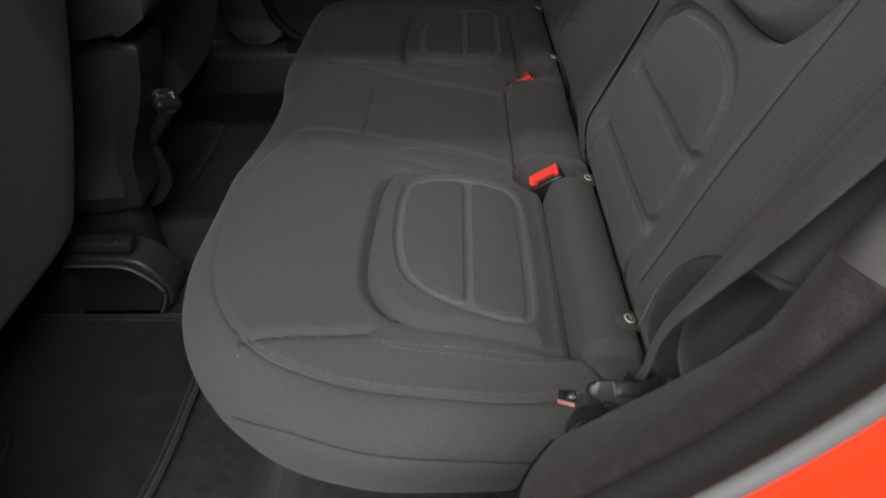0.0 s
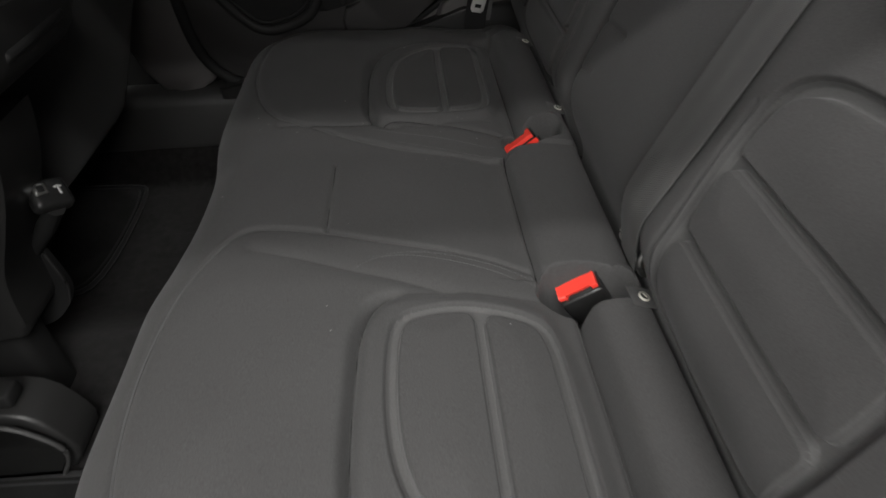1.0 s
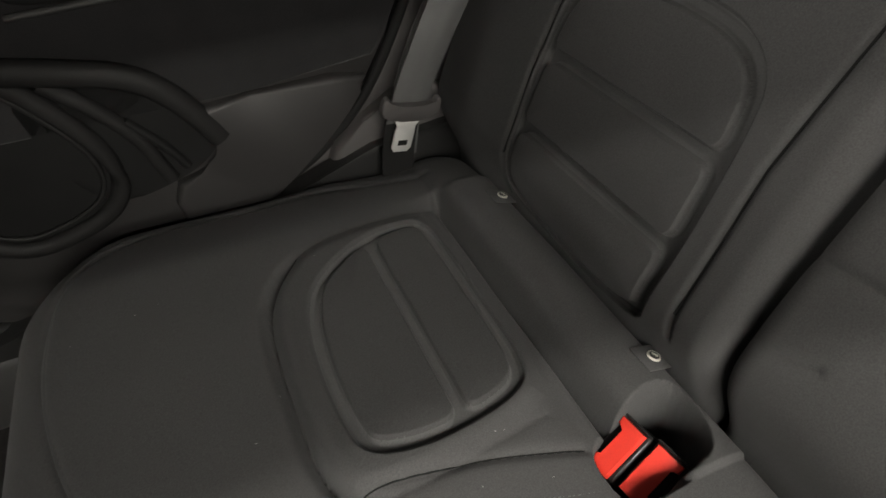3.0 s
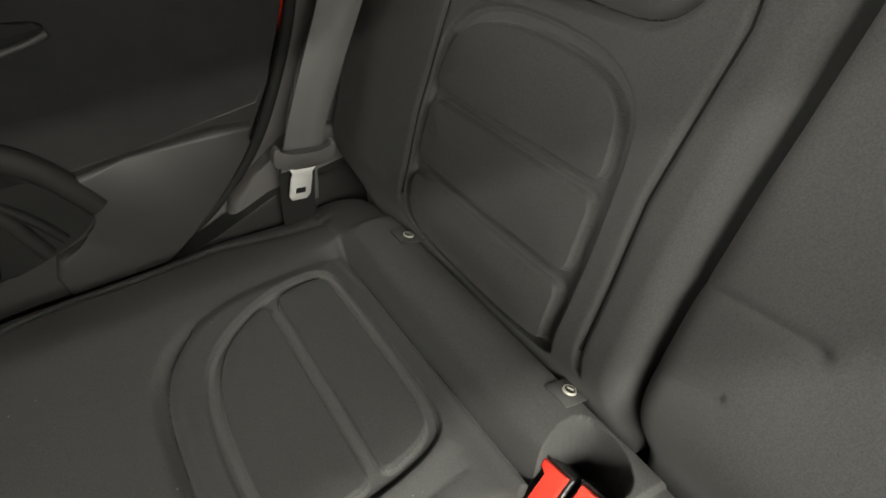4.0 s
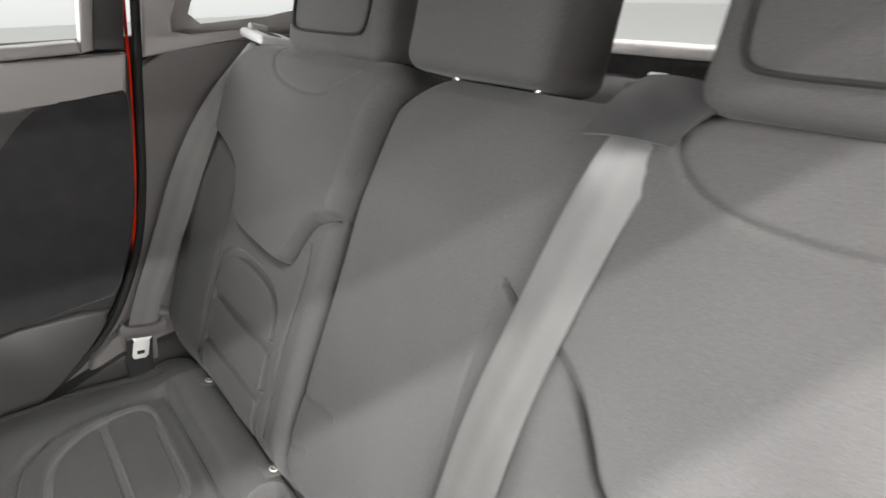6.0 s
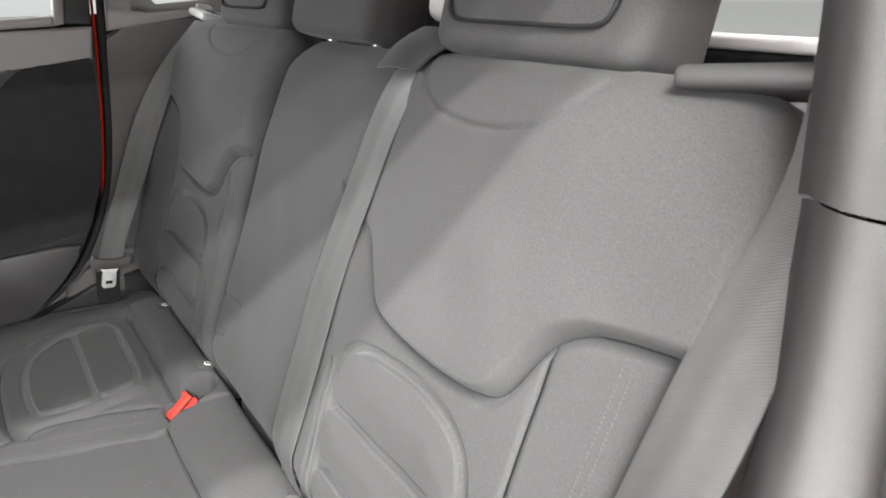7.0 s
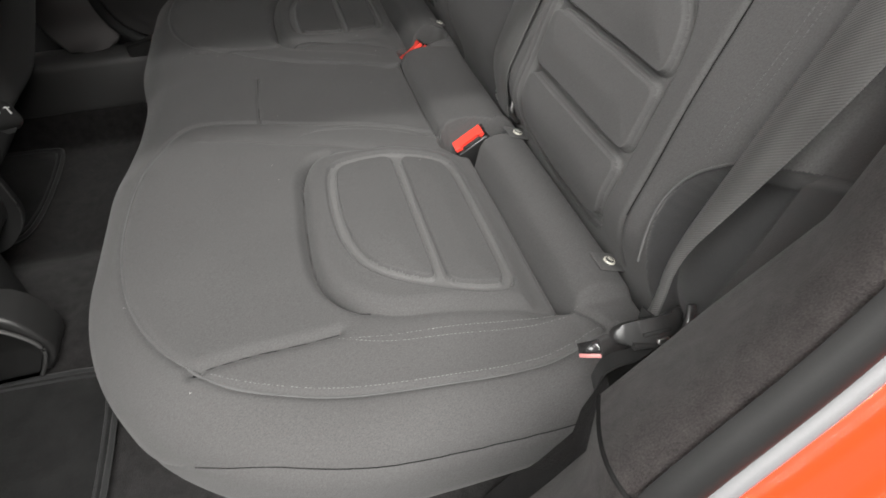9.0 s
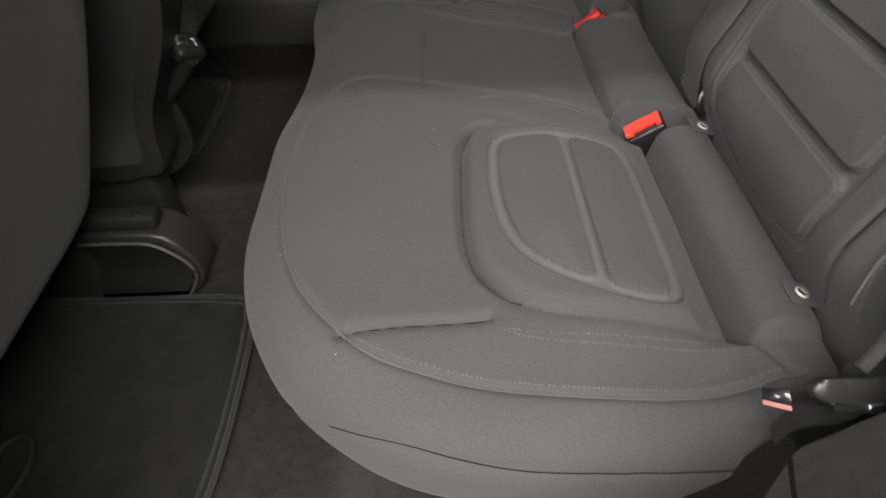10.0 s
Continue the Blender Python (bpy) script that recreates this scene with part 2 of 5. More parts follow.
def ribbon(lefts, rights, thick=0.0014, times=2, bow=0.0):
    """A strap between two edge lines, with thickness and a slight bow across."""
    L, R = smooth_line(lefts, times), smooth_line(rights, times)
    bm = bmesh.new()
    rows = []
    k = 6
    for i in range(len(L)):
        a, b = Vector(L[i]), Vector(R[i])
        j0, j1 = max(i - 1, 0), min(i + 1, len(L) - 1)
        d = Vector(L[j1]) - Vector(L[j0])
        nrm = d.cross(b - a).normalized()
        row = []
        for j in range(k + 1):
            t = j / k
            row.append(a.lerp(b, t) + nrm * bow * 4 * t * (1 - t))
        rows.append(([bm.verts.new(q + nrm * thick / 2) for q in row], [bm.verts.new(q - nrm * thick / 2) for q in row]))
    for (a, c), (b, d) in zip(rows, rows[1:]):
        for j in range(k):
            bm.faces.new((a[j], a[j + 1], b[j + 1], b[j]))
            bm.faces.new((c[j + 1], c[j], d[j], d[j + 1]))
        bm.faces.new((a[0], b[0], d[0], c[0]))
        bm.faces.new((b[k], a[k], c[k], d[k]))
    for a, c in (rows[0], rows[-1]):
        for j in range(k):
            bm.faces.new((a[j], c[j], c[j + 1], a[j + 1]))
    # strap coordinates in metres: across, along
    at, run = {}, 0.0
    for i, (a, c) in enumerate(rows):
        if i:
            run += (a[k // 2].co - rows[i - 1][0][k // 2].co).length
        for j in range(k + 1):
            at[a[j]] = at[c[j]] = ((a[j].co - a[0].co).length, run)
    uv = bm.loops.layers.uv.new("UVMap")
    for f in bm.faces:
        for lp in f.loops:
            lp[uv].uv = at[lp.vert]
    return bm


def plate(outline, place, thick, bevel=0.003, segments=2):
    """A panel: outline in its own plane, place(u, v, n) to the world, n out of the panel."""
    bm = bmesh.new()
    front = [bm.verts.new((u, v, 0.0)) for u, v in outline]
    back = [bm.verts.new((u, v, -thick)) for u, v in outline]
    face = bm.faces.new(front)
    bm.faces.new(back[::-1])
    k = len(front)
    for i in range(k):
        bm.faces.new((front[(i + 1) % k], front[i], back[i], back[(i + 1) % k]))
    if bevel:
        bmesh.ops.bevel(bm, geom=list(face.edges), offset=bevel, segments=segments, profile=0.5, affect="EDGES", clamp_overlap=True)
    bmesh.ops.triangulate(bm, faces=[f for f in bm.faces if len(f.verts) > 4])
    for v in bm.verts:
        v.co = place(*v.co)
    return bm


# ---------------------------------------------------------------- soft forms
def line_distance(X, Y, pts, closed=False):
    """Distance of each place to a line."""
    p = np.array(pts, float)
    q = np.vstack([p, p[:1]]) if closed else p
    d2 = np.full(X.shape, 9.0)
    for (ax, ay), (bx, by) in zip(q[:-1], q[1:]):
        ex, ey = bx - ax, by - ay
        t = np.clip(((X - ax) * ex + (Y - ay) * ey) / max(ex * ex + ey * ey, 1e-12), 0, 1)
        d2 = np.minimum(d2, (X - ax - t * ex) ** 2 + (Y - ay - t * ey) ** 2)
    return np.sqrt(d2)


def inside_depth(X, Y, pts):
    """Distance to a closed outline, positive inside."""
    p = np.array(pts, float)
    ins = np.zeros(X.shape, bool)
    for (ax, ay), (bx, by) in zip(p, np.roll(p, -1, axis=0)):
        if ay == by:
            continue
        c = ((ay > Y) != (by > Y)) & (X < (bx - ax) * (Y - ay) / (by - ay) + ax)
        ins ^= c
    return np.where(ins, 1, -1) * line_distance(X, Y, p, True)


def ease(t):
    t = np.clip(t, 0, 1)
    return t * t * (3 - 2 * t)


def groove(X, Y, pts, depth, width, closed=False):
    """A sewn crease: a soft dip with a sharp narrow cut in it."""
    d = line_distance(X, Y, pts, closed)
    return -depth * (0.65 * np.exp(-(d / width) ** 2) + 0.75 * np.exp(-d / (0.40 * width)))


def pads(X, Y, rim, cuts, along):
    """Pads within a rim, parted by bars: the depth inside the rim, and inside the nearest pad."""
    d = inside_depth(X, Y, rim)
    p = np.full(X.shape, -9.0)
    for lo, hi in cuts:
        a, b = d - BAND, np.minimum(along - lo, hi - along)
        r = 0.011
        corner = (a < r) & (b < r)
        q = np.where(corner, r - np.hypot(r - np.minimum(a, r), r - np.minimum(b, r)), np.minimum(a, b))
        p = np.maximum(p, q)
    return d, p


def channel(d, p, depth):
    """The pressed channel round the pads, with short steep walls, and the pads' slight crown."""
    wall = 0.0036
    up = np.maximum(ease(0.5 + p / wall), ease(0.5 - d / (wall * 1.6)))
    return -depth * (1 - up) + 0.0022 * ease(p / 0.03)


def border(X, Y, rim, cuts, along):
    """Positive inside the pressed border round a set of pads."""
    d, p = pads(X, Y, rim, cuts, along(X, Y))
    return np.minimum(d, -p)


def snap(X, Y, field, reach):
    """Moves the grid's nearest places onto the edge of a field, so that the edge runs smoothly."""
    e = 1e-5
    s = field(X, Y)
    gx, gy = (field(X + e, Y) - s) / e, (field(X, Y + e) - s) / e
    k = np.where(np.abs(s) < reach, -s / np.maximum(gx * gx + gy * gy, 0.25), 0)
    return X + k * gx, Y + k * gy


def centred(s):
    """The mean over each grid cell, kept at its first corner."""
    c = s.copy()
    c[:-1, :-1] = (s[:-1, :-1] + s[1:, :-1] + s[:-1, 1:] + s[1:, 1:]) / 4
    return c


def drape(U, V, lo, hi, corners, r):
    """Lays a flat sheet over a rounded box: the plan place, the drop below the top, and the outward direction."""
    cu, cv = (lo[0] + hi[0]) / 2, (lo[1] + hi[1]) / 2
    hu, hv = (hi[0] - lo[0]) / 2 - r, (hi[1] - lo[1]) / 2 - r
    pu, pv = U - cu, V - cv
    c = np.array(corners)  # (low u, low v), (low u, high v), (high u, low v), (high u, high v)
    R = np.maximum(c[(pu > 0) * 2 + (pv > 0) * 1] - r, 0.002)
    qu, qv = np.abs(pu) - hu + R, np.abs(pv) - hv + R
    s = np.hypot(np.maximum(qu, 0), np.maximum(qv, 0)) + np.minimum(np.maximum(qu, qv), 0) - R
    both = (qu > 0) & (qv > 0)
    ln = np.maximum(np.hypot(qu, qv), 1e-9)
    nu = np.where(both, qu / ln, (qu >= qv) * 1.0) * np.sign(pu)
    nv = np.where(both, qv / ln, (qu < qv) * 1.0) * np.sign(pv)
    so = np.maximum(s, 0)
    th = np.minimum(so / r, math.pi / 2)
    x = U - nu * so + nu * r * np.sin(th)
    y = V - nv * so + nv * r * np.sin(th)
    drop = r * (1 - np.cos(th)) + np.maximum(0, so - r * math.pi / 2)
    return x, y, drop, nu * np.sin(th), nv * np.sin(th), np.cos(th)


def steps(*spans):
    """Grid lines: (from, to, step) one after another."""
    out = [np.array([spans[0][0]])]
    for a, b, s in spans:
        k = max(1, int(round((b - a) / s)))
        out.append(np.linspace(a, b, k + 1)[1:])
    return np.concatenate(out)


def grid_parts(P, region):
    """Splits a grid of places into one mesh per region number: {number: (verts, faces, normals)}, shaded as one cloth."""
    h, w = P.shape[:2]
    idx = np.arange(h * w).reshape(h, w)
    quads = np.stack([idx[:-1, :-1], idx[:-1, 1:], idx[1:, 1:], idx[1:, :-1]], -1).reshape(-1, 4)
    reg = region[:-1, :-1].reshape(-1)
    flat = P.reshape(-1, 3)
    across = np.cross(np.gradient(P, axis=0), np.gradient(P, axis=1))
    across = -across / np.maximum(np.linalg.norm(across, axis=2, keepdims=True), 1e-12)
    across = across.reshape(-1, 3)
    out = {}
    for k in np.unique(reg):
        f = quads[reg == k]
        used, inv = np.unique(f, return_inverse=True)
        out[int(k)] = (flat[used], inv.reshape(-1, 4), across[used])
    return out


def array_mesh(name, verts, faces, normals, mat):
    me = bpy.data.meshes.new(name)
    me.vertices.add(len(verts))
    me.vertices.foreach_set("co", np.asarray(verts, np.float32).ravel())
    me.loops.add(faces.size)
    me.loops.foreach_set("vertex_index", faces.astype(np.int32).ravel())
    me.polygons.add(len(faces))
    me.polygons.foreach_set("loop_start", np.arange(0, faces.size, 4, dtype=np.int32))
    me.polygons.foreach_set("use_smooth", np.ones(len(faces), bool))
    me.materials.append(mat)
    me.update(calc_edges=True)
    me.validate()
    me.normals_split_custom_set_from_vertices(normals.astype(np.float32))
    return new(name, me)


def soft_noise(X, Y, scale, seed):
    """Slow unevenness of stuffed cloth."""
    rng = np.random.default_rng(seed)
    out = np.zeros(X.shape)
    for _ in range(10):
        a, k, ph = rng.uniform(0, 2 * math.pi), rng.uniform(0.5, 1.6) / scale, rng.uniform(0, 6.28)
        out += np.sin((X * math.cos(a) + Y * math.sin(a)) * k * 2 * math.pi + ph)
    return out / 5.0


def stitches(points, normal_z, length=0.0022, gap=0.0016, radius=0.00034):
    """A row of thread stitches along a line of places on the cloth."""
    p = [Vector(q) for q in points]
    bm = bmesh.new()
    carry = 0.0
    for a, b in zip(p, p[1:]):
        d = b - a
        ln = d.length
        if ln < 1e-6:
            continue
        d /= ln
        t = carry
        while t < ln:
            e = min(t + length, ln)
            s0, s1 = a + d * t, a + d * e
            side = d.cross(Vector(normal_z)).normalized() * radius
            up = Vector(normal_z) * radius
            r0 = [bm.verts.new(s0 + o) for o in (side, up, -side)]
            r1 = [bm.verts.new(s1 + o) for o in (side, up, -side)]
            bm.faces.new((r0[0], r0[1], r1[1], r1[0]))
            bm.faces.new((r0[1], r0[2], r1[2], r1[1]))
            t += length + gap
        carry = t - ln
    return bm


# ---------------------------------------------------------------- rear bench cushion
FAR_SHIFT = 0.018
INSERT = smooth_line([(-0.068, -0.205), (-0.12, -0.172), (-0.215, -0.160), (-0.262, -0.168), (-0.279, -0.205), (-0.281, -0.268), (-0.283, -0.337), (-0.278, -0.390), (-0.258, -0.425), (-0.222, -0.455), (-0.163, -0.464), (-0.111, -0.470), (-0.068, -0.477)], 2, True)
INSERT_LINE = smooth_line([(-0.10, -0.178), (-0.215, -0.160), (-0.262, -0.168), (-0.279, -0.205), (-0.281, -0.268), (-0.283, -0.337), (-0.278, -0.390), (-0.258, -0.425), (-0.222, -0.455), (-0.163, -0.464), (-0.068, -0.477)], 2)
PAD_RIM = smooth_line([(-0.163, -0.438), (-0.204, -0.415), (-0.232, -0.389), (-0.246, -0.352), (-0.252, -0.299), (-0.250, -0.232), (-0.242, -0.198), (-0.203, -0.187), (-0.160, -0.190), (-0.110, -0.203), (-0.091, -0.228), (-0.090, -0.302), (-0.089, -0.40), (-0.092, -0.446), (-0.123, -0.450)], 2, True)
PAD_CUTS = [(-0.400, -0.1665), (-0.1565, 0.0)]
BAND = 0.0105
SEAM_NEAR = smooth_line([(-0.085, -0.140), (-0.179, -0.094), (-0.241, -0.070), (-0.306, -0.048), (-0.371, -0.037), (-0.415, -0.036), (-0.444, -0.060), (-0.464, -0.13), (-0.474, -0.22), (-0.471, -0.30), (-0.455, -0.372), (-0.427, -0.43), (-0.388, -0.474), (-0.36, -0.495), (-0.32, -0.509), (-0.275, -0.521), (-0.19, -0.533), (-0.10, -0.533), (-0.025, -0.520)], 2)
SEAM_FAR = smooth_line([(-0.087, 0.092), (-0.162, 0.108), (-0.238, 0.134), (-0.319, 0.168), (-0.385, 0.198), (-0.418, 0.222), (-0.446, 0.279), (-0.466, 0.352), (-0.473, 0.42), (-0.468, 0.483), (-0.455, 0.532), (-0.42, 0.563), (-0.36, 0.578), (-0.20, 0.575), (-0.05, 0.555)], 2)
DART_NEAR = [(-0.392, -0.472), (-0.341, -0.465), (-0.267, -0.459)]
DART_NEAR_IN = smooth_line([(-0.40, -0.073), (-0.327, -0.100), (-0.241, -0.140), (-0.185, -0.166)], 2)
DART_FAR = smooth_line([(-0.405, 0.190), (-0.350, 0.190), (-0.300, 0.191), (-0.250, 0.193), (-0.200, 0.187), (-0.150, 0.177), (-0.088, 0.160)], 2)
ROLL_END = [(-0.064, -0.479), (-0.057, -0.483), (-0.051, -0.489), (-0.041, -0.503), (-0.031, -0.524)]
MID_SEAM = [(-0.322, -0.043), (-0.320, 0.095)]
POCKET_NEAR = smooth_line([(-0.100, -0.186), (-0.092, -0.140), (-0.050, -0.142), (-0.012, -0.150), (0.004, -0.170), (0.004, -0.192), (-0.030, -0.200)], 2, True)
POCKET_FAR = smooth_line([(-0.088, 0.158), (-0.048, 0.168), (-0.012, 0.176), (0.003, 0.160), (-0.010, 0.114), (-0.040, 0.106), (-0.084, 0.106)], 2, True)


def flip(p, shift=0.0):
    q = np.array(p).copy()
    q[:, 1] = -q[:, 1] + shift
    return q


def roll_height(x, front):
    t = np.clip((x - front) / (0.035 - front), 0, 1)
    return 0.019 * np.sin(math.pi * np.clip(t, 0, 1) ** 0.58)


def cushion_relief(x, y):
    """Height of the covered cushion over its base plane."""
    z = 0.010 * ease((-0.07 - x) / 0.12) + 0.006 * ease((-0.28 - x) / 0.1) - 0.012 * ease((-0.40 - x) / 0.12)
    # crown of the two seats, hollow of the middle place
    mid = ease((y + 0.15) / 0.09) * ease((0.20 - y) / 0.09)
    z -= 0.010 * mid * ease((-0.07 - x) / 0.05)
    # back roll
    ends = ease((y + 0.492) / 0.016) * ease((0.515 - y) / 0.022)
    middle = (y > -0.15) & (y < 0.10)
    front = np.where(middle, -0.092, np.where(y > 0, -0.060, -0.057))
    z += roll_height(x, front) * np.where(x > front, 1, 0) * (0.35 + 0.65 * ends) * np.where(middle, 0.8, 1.0)
    z += np.where(middle, -0.009, -0.024) * (np.exp(-((x - front) / np.where(middle, 0.0030, 0.0060)) ** 2) * 0.6 + 0.5 * np.exp(-np.abs(x - front) / 0.0016)) * ends
    z -= np.where(middle, 0.004, 0.011) * np.exp(-((x - front + 0.010) / 0.022) ** 2) * ends
    z += groove(x, y, ROLL_END, 0.0055, 0.0036)
    # the roll falls away behind, into the gap under the backrest
    z -= 0.058 * ease((x - 0.001) / 0.036)
    # embossed insert with its two pads, both seats
    for sign in (0, 1):
        f = (lambda p: p) if not sign else (lambda p: flip(p, FAR_SHIFT))
        z += 0.006 * ease(inside_depth(x, y, f(INSERT)) / 0.020)
        z += groove(x, y, f(INSERT_LINE), 1.0, 0.0060) * (0.0012 + 0.0130 * ease((-0.225 - x) / 0.04))
        z += channel(*pads(x, y, f(PAD_RIM), PAD_CUTS, x), 0.0086)
    # seams and darts
    for line, depth, width in ((SEAM_NEAR, 0.0035, 0.004), (SEAM_FAR, 0.0035, 0.004), (DART_NEAR, 0.0055, 0.006), (DART_NEAR_IN, 0.003, 0.010), (DART_FAR, 0.003, 0.005), (MID_SEAM, 0.003, 0.003)):
        z += groove(x, y, line, depth, width)
    # outer strip slopes away outside the dart
    z -= 0.010 * ease((-0.462 - y) / 0.07) * ease((-0.05 - x) / 0.05)
    z -= 0.006 * ease((y - 0.50) / 0.07)
    # buckle wells
    for pocket in (POCKET_NEAR, POCKET_FAR):
        z -= 0.085 * ease((inside_depth(x, y, pocket) + 0.002) / 0.008)
    z += 0.0012 * soft_noise(x, y, 0.11, 3)
    return z


BENCH_Z = 0.318


def bench_place(x, y):
    """Height of the cushion's top at a plan place."""
    xa, ya = np.atleast_1d(np.asarray(x, float)), np.atleast_1d(np.asarray(y, float))
    return BENCH_Z + cushion_relief(xa, ya)


def lower_seam(x):
    """Drop of the lower side seam below the cushion's top."""
    return np.interp(x, [-0.46, -0.43, -0.40, -0.34, -0.28, -0.20, -0.10, 0.0], [0.095, 0.070, 0.042, 0.025, 0.027, 0.032, 0.037, 0.030])


def build_bench():
    bench = thing("rear_bench_cushion", (-0.25, 0.0, 0.02), "dark grey fabric covered rear bench cushion with embossed pads", "car seat")
    us = steps((-0.712, -0.58, 0.005), (-0.58, -0.27, 0.0020), (-0.27, -0.08, 0.0011), (-0.08, 0.055, 0.0017), (0.055, 0.10, 0.009))
    vs = steps((-0.774, -0.66, 0.004), (-0.66, -0.46, 0.0020), (-0.46, -0.18, 0.0011), (-0.18, 0.195, 0.0020), (0.195, 0.475, 0.0011), (0.475, 0.63, 0.0022), (0.63, 0.812, 0.008))
    U, V = np.meshgrid(us, vs, indexing="ij")
    x, y, drop, nu, nv, c = drape(U, V, (-0.512, -0.580), (0.045, 0.618), (0.285, 0.13, 0.08, 0.08), 0.052)
    borders = [lambda a, b, rim=rim: border(a, b, rim, PAD_CUTS, lambda p, q: p) for rim in (PAD_RIM, flip(PAD_RIM, FAR_SHIFT))]
    for field in borders:
        x, y = snap(x, y, field, 0.0006)
    rel = cushion_relief(x, y)
    # the middle place stands a little back at the front
    mid = np.exp(-((y - 0.08) / 0.13) ** 4)
    plan_x = x
    x = x + 0.014 * mid * ease((-0.40 - x) / 0.12)
    # lower seam of the cover by the open door, and the underside tucked in
    seam = -0.0018 * np.exp(-np.abs(drop - lower_seam(x)) / 0.0035) * np.where((y < -0.25) & (x < -0.03), 1, 0)
    phi = np.clip((drop - 0.075) / 0.055, 0, math.pi / 2)
    under = np.clip(drop - 0.075 - 0.055 * math.pi / 2, 0, 0.06)
    tuck = -0.055 * (1 - np.cos(phi)) - under + 0.004 * np.sin(np.clip(drop / 0.12, 0, 1) * math.pi)
    fall = np.where(drop > 0.075, 0.075 + 0.055 * np.sin(phi), drop)
    out = seam + tuck + rel * 0.4
    z = BENCH_Z + rel * c - fall
    P = np.stack([x + nu * out, y + nv * out, z], -1)
    near_poly = np.vstack([SEAM_NEAR, [(0.2, -0.50), (0.2, -0.14)]])
    far_poly = np.vstack([SEAM_FAR, [(0.2, 0.55), (0.2, 0.092)]])
    region = np.zeros(x.shape, int)
    region[y < -0.045] = 1
    region[(y > 0.165)] = 2
    region[inside_depth(x, y, near_poly) > 0] = 3
    region[inside_depth(x, y, far_poly) > 0] = 4
    region[(region == 0) & (x > -0.088)] = 5
    for k, field in zip((6, 7), borders):
        region[centred(field(plan_x, y)) > 0] = k
    names = {0: ("middle_section", "flat middle section of the cover"), 1: ("side_skirt", "plain side of the cover by the open door"), 2: ("side_skirt", "plain side of the cover by the closed door"), 3: ("seat_panel", "seat panel with two raised pads by the open door"), 4: ("seat_panel", "seat panel with two raised pads by the closed door"), 5: ("back_roll", "rolled back edge of the middle section"), 6: ("pad_border", "pressed border round the pads by the open door"), 7: ("pad_border", "pressed border round the pads by the closed door")}
    for k, (verts, faces, normals) in grid_parts(P, region).items():
        attach(array_mesh(names[k][0], verts, faces, normals, CHANNEL if k > 5 else FABRIC), bench, names[k][1])
    for line, a, b in ((SEAM_NEAR, 6, len(SEAM_NEAR)), (SEAM_FAR, 6, len(SEAM_FAR))):
        pts = np.array(line)[a:b]
        zz = bench_place(pts[:, 0], pts[:, 1])
        part("piping", tube(np.column_stack([pts, zz + 0.0006]), 0.0016, 6), CORD, bench)
    FRONT_LINE = INSERT_LINE[(INSERT_LINE[:, 0] < -0.235)]
    # dark cords put in the shade of creases too narrow for the grid
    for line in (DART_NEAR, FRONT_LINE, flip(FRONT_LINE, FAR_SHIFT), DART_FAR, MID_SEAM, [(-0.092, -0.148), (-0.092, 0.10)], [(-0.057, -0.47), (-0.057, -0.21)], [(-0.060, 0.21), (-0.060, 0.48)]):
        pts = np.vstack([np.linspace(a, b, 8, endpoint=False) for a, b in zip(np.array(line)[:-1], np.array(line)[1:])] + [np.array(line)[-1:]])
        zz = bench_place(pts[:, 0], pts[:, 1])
        part("seam_shade_line", tube(np.column_stack([pts, zz + 0.0006]), 0.0008, 5), SEAM_SHADE_JOINT, bench, "thin dark sewn line")
    rows = [[(-0.258, -0.470), (-0.215, -0.4775), (-0.116, -0.484), (-0.044, -0.487)], [(-0.268, -0.468), (-0.219, -0.485), (-0.116, -0.4925), (-0.052, -0.494)],
            [(-0.392, -0.468), (-0.36, -0.489), (-0.32, -0.503), (-0.275, -0.515), (-0.19, -0.527), (-0.10, -0.527), (-0.03, -0.515)],
            [(-0.286, -0.116), (-0.255, -0.095), (-0.203, -0.105), (-0.146, -0.132), (-0.092, -0.160)], [(-0.270, -0.098), (-0.235, -0.092), (-0.195, -0.098), (-0.140, -0.124), (-0.090, -0.150)],
            [(-0.235, 0.146), (-0.162, 0.118), (-0.092, 0.100)], [(-0.27, 0.175), (-0.20, 0.155), (-0.10, 0.128)]]
    for row in rows:
        pts = smooth_line(row, 3)
        zz = bench_place(pts[:, 0], pts[:, 1])
        part("stitching", stitches(np.column_stack([pts, zz + 0.0003]), (0, 0, 1)), THREAD, bench, "fine grey thread", smooth=False)
    # dark line for the shade of the lower side seam, picked from the sheet itself
    low = []
    for i in range(len(us)):
        k = np.nonzero((V[i] < -0.30) & (drop[i] > lower_seam(x[i])))[0]
        if len(k) and -0.405 < x[i, k[-1]] < -0.06 and y[i, k[-1]] < -0.33:
            low.append(Vector(P[i, k[-1]]) + Vector((0, -0.0010, 0.0002)))
    low = np.array([tuple(p) for p in low])
    smooth = np.column_stack([np.convolve(np.pad(low[:, k], 12, mode="edge"), np.ones(25) / 25, "valid") for k in range(3)])
    part("seam_shade_line", tube(smooth[::5], 0.0005, 5), SEAM_SHADE_JOINT, bench, "thin dark sewn line")
    for sx, sy in ((0.0, -0.450), (0.0, -0.197), (0.002, 0.197), (-0.001, 0.451)):
        zz = float(bench_place(sx, sy)[0])
        tilt = pose(sx, sy, zz + 0.0008, 0, 20, 0)
        tab = part("tab", rounded((0.032, 0.027, 0.0018), 0.0008, 1, tilt), FABRIC, bench, "small flat cloth tab")
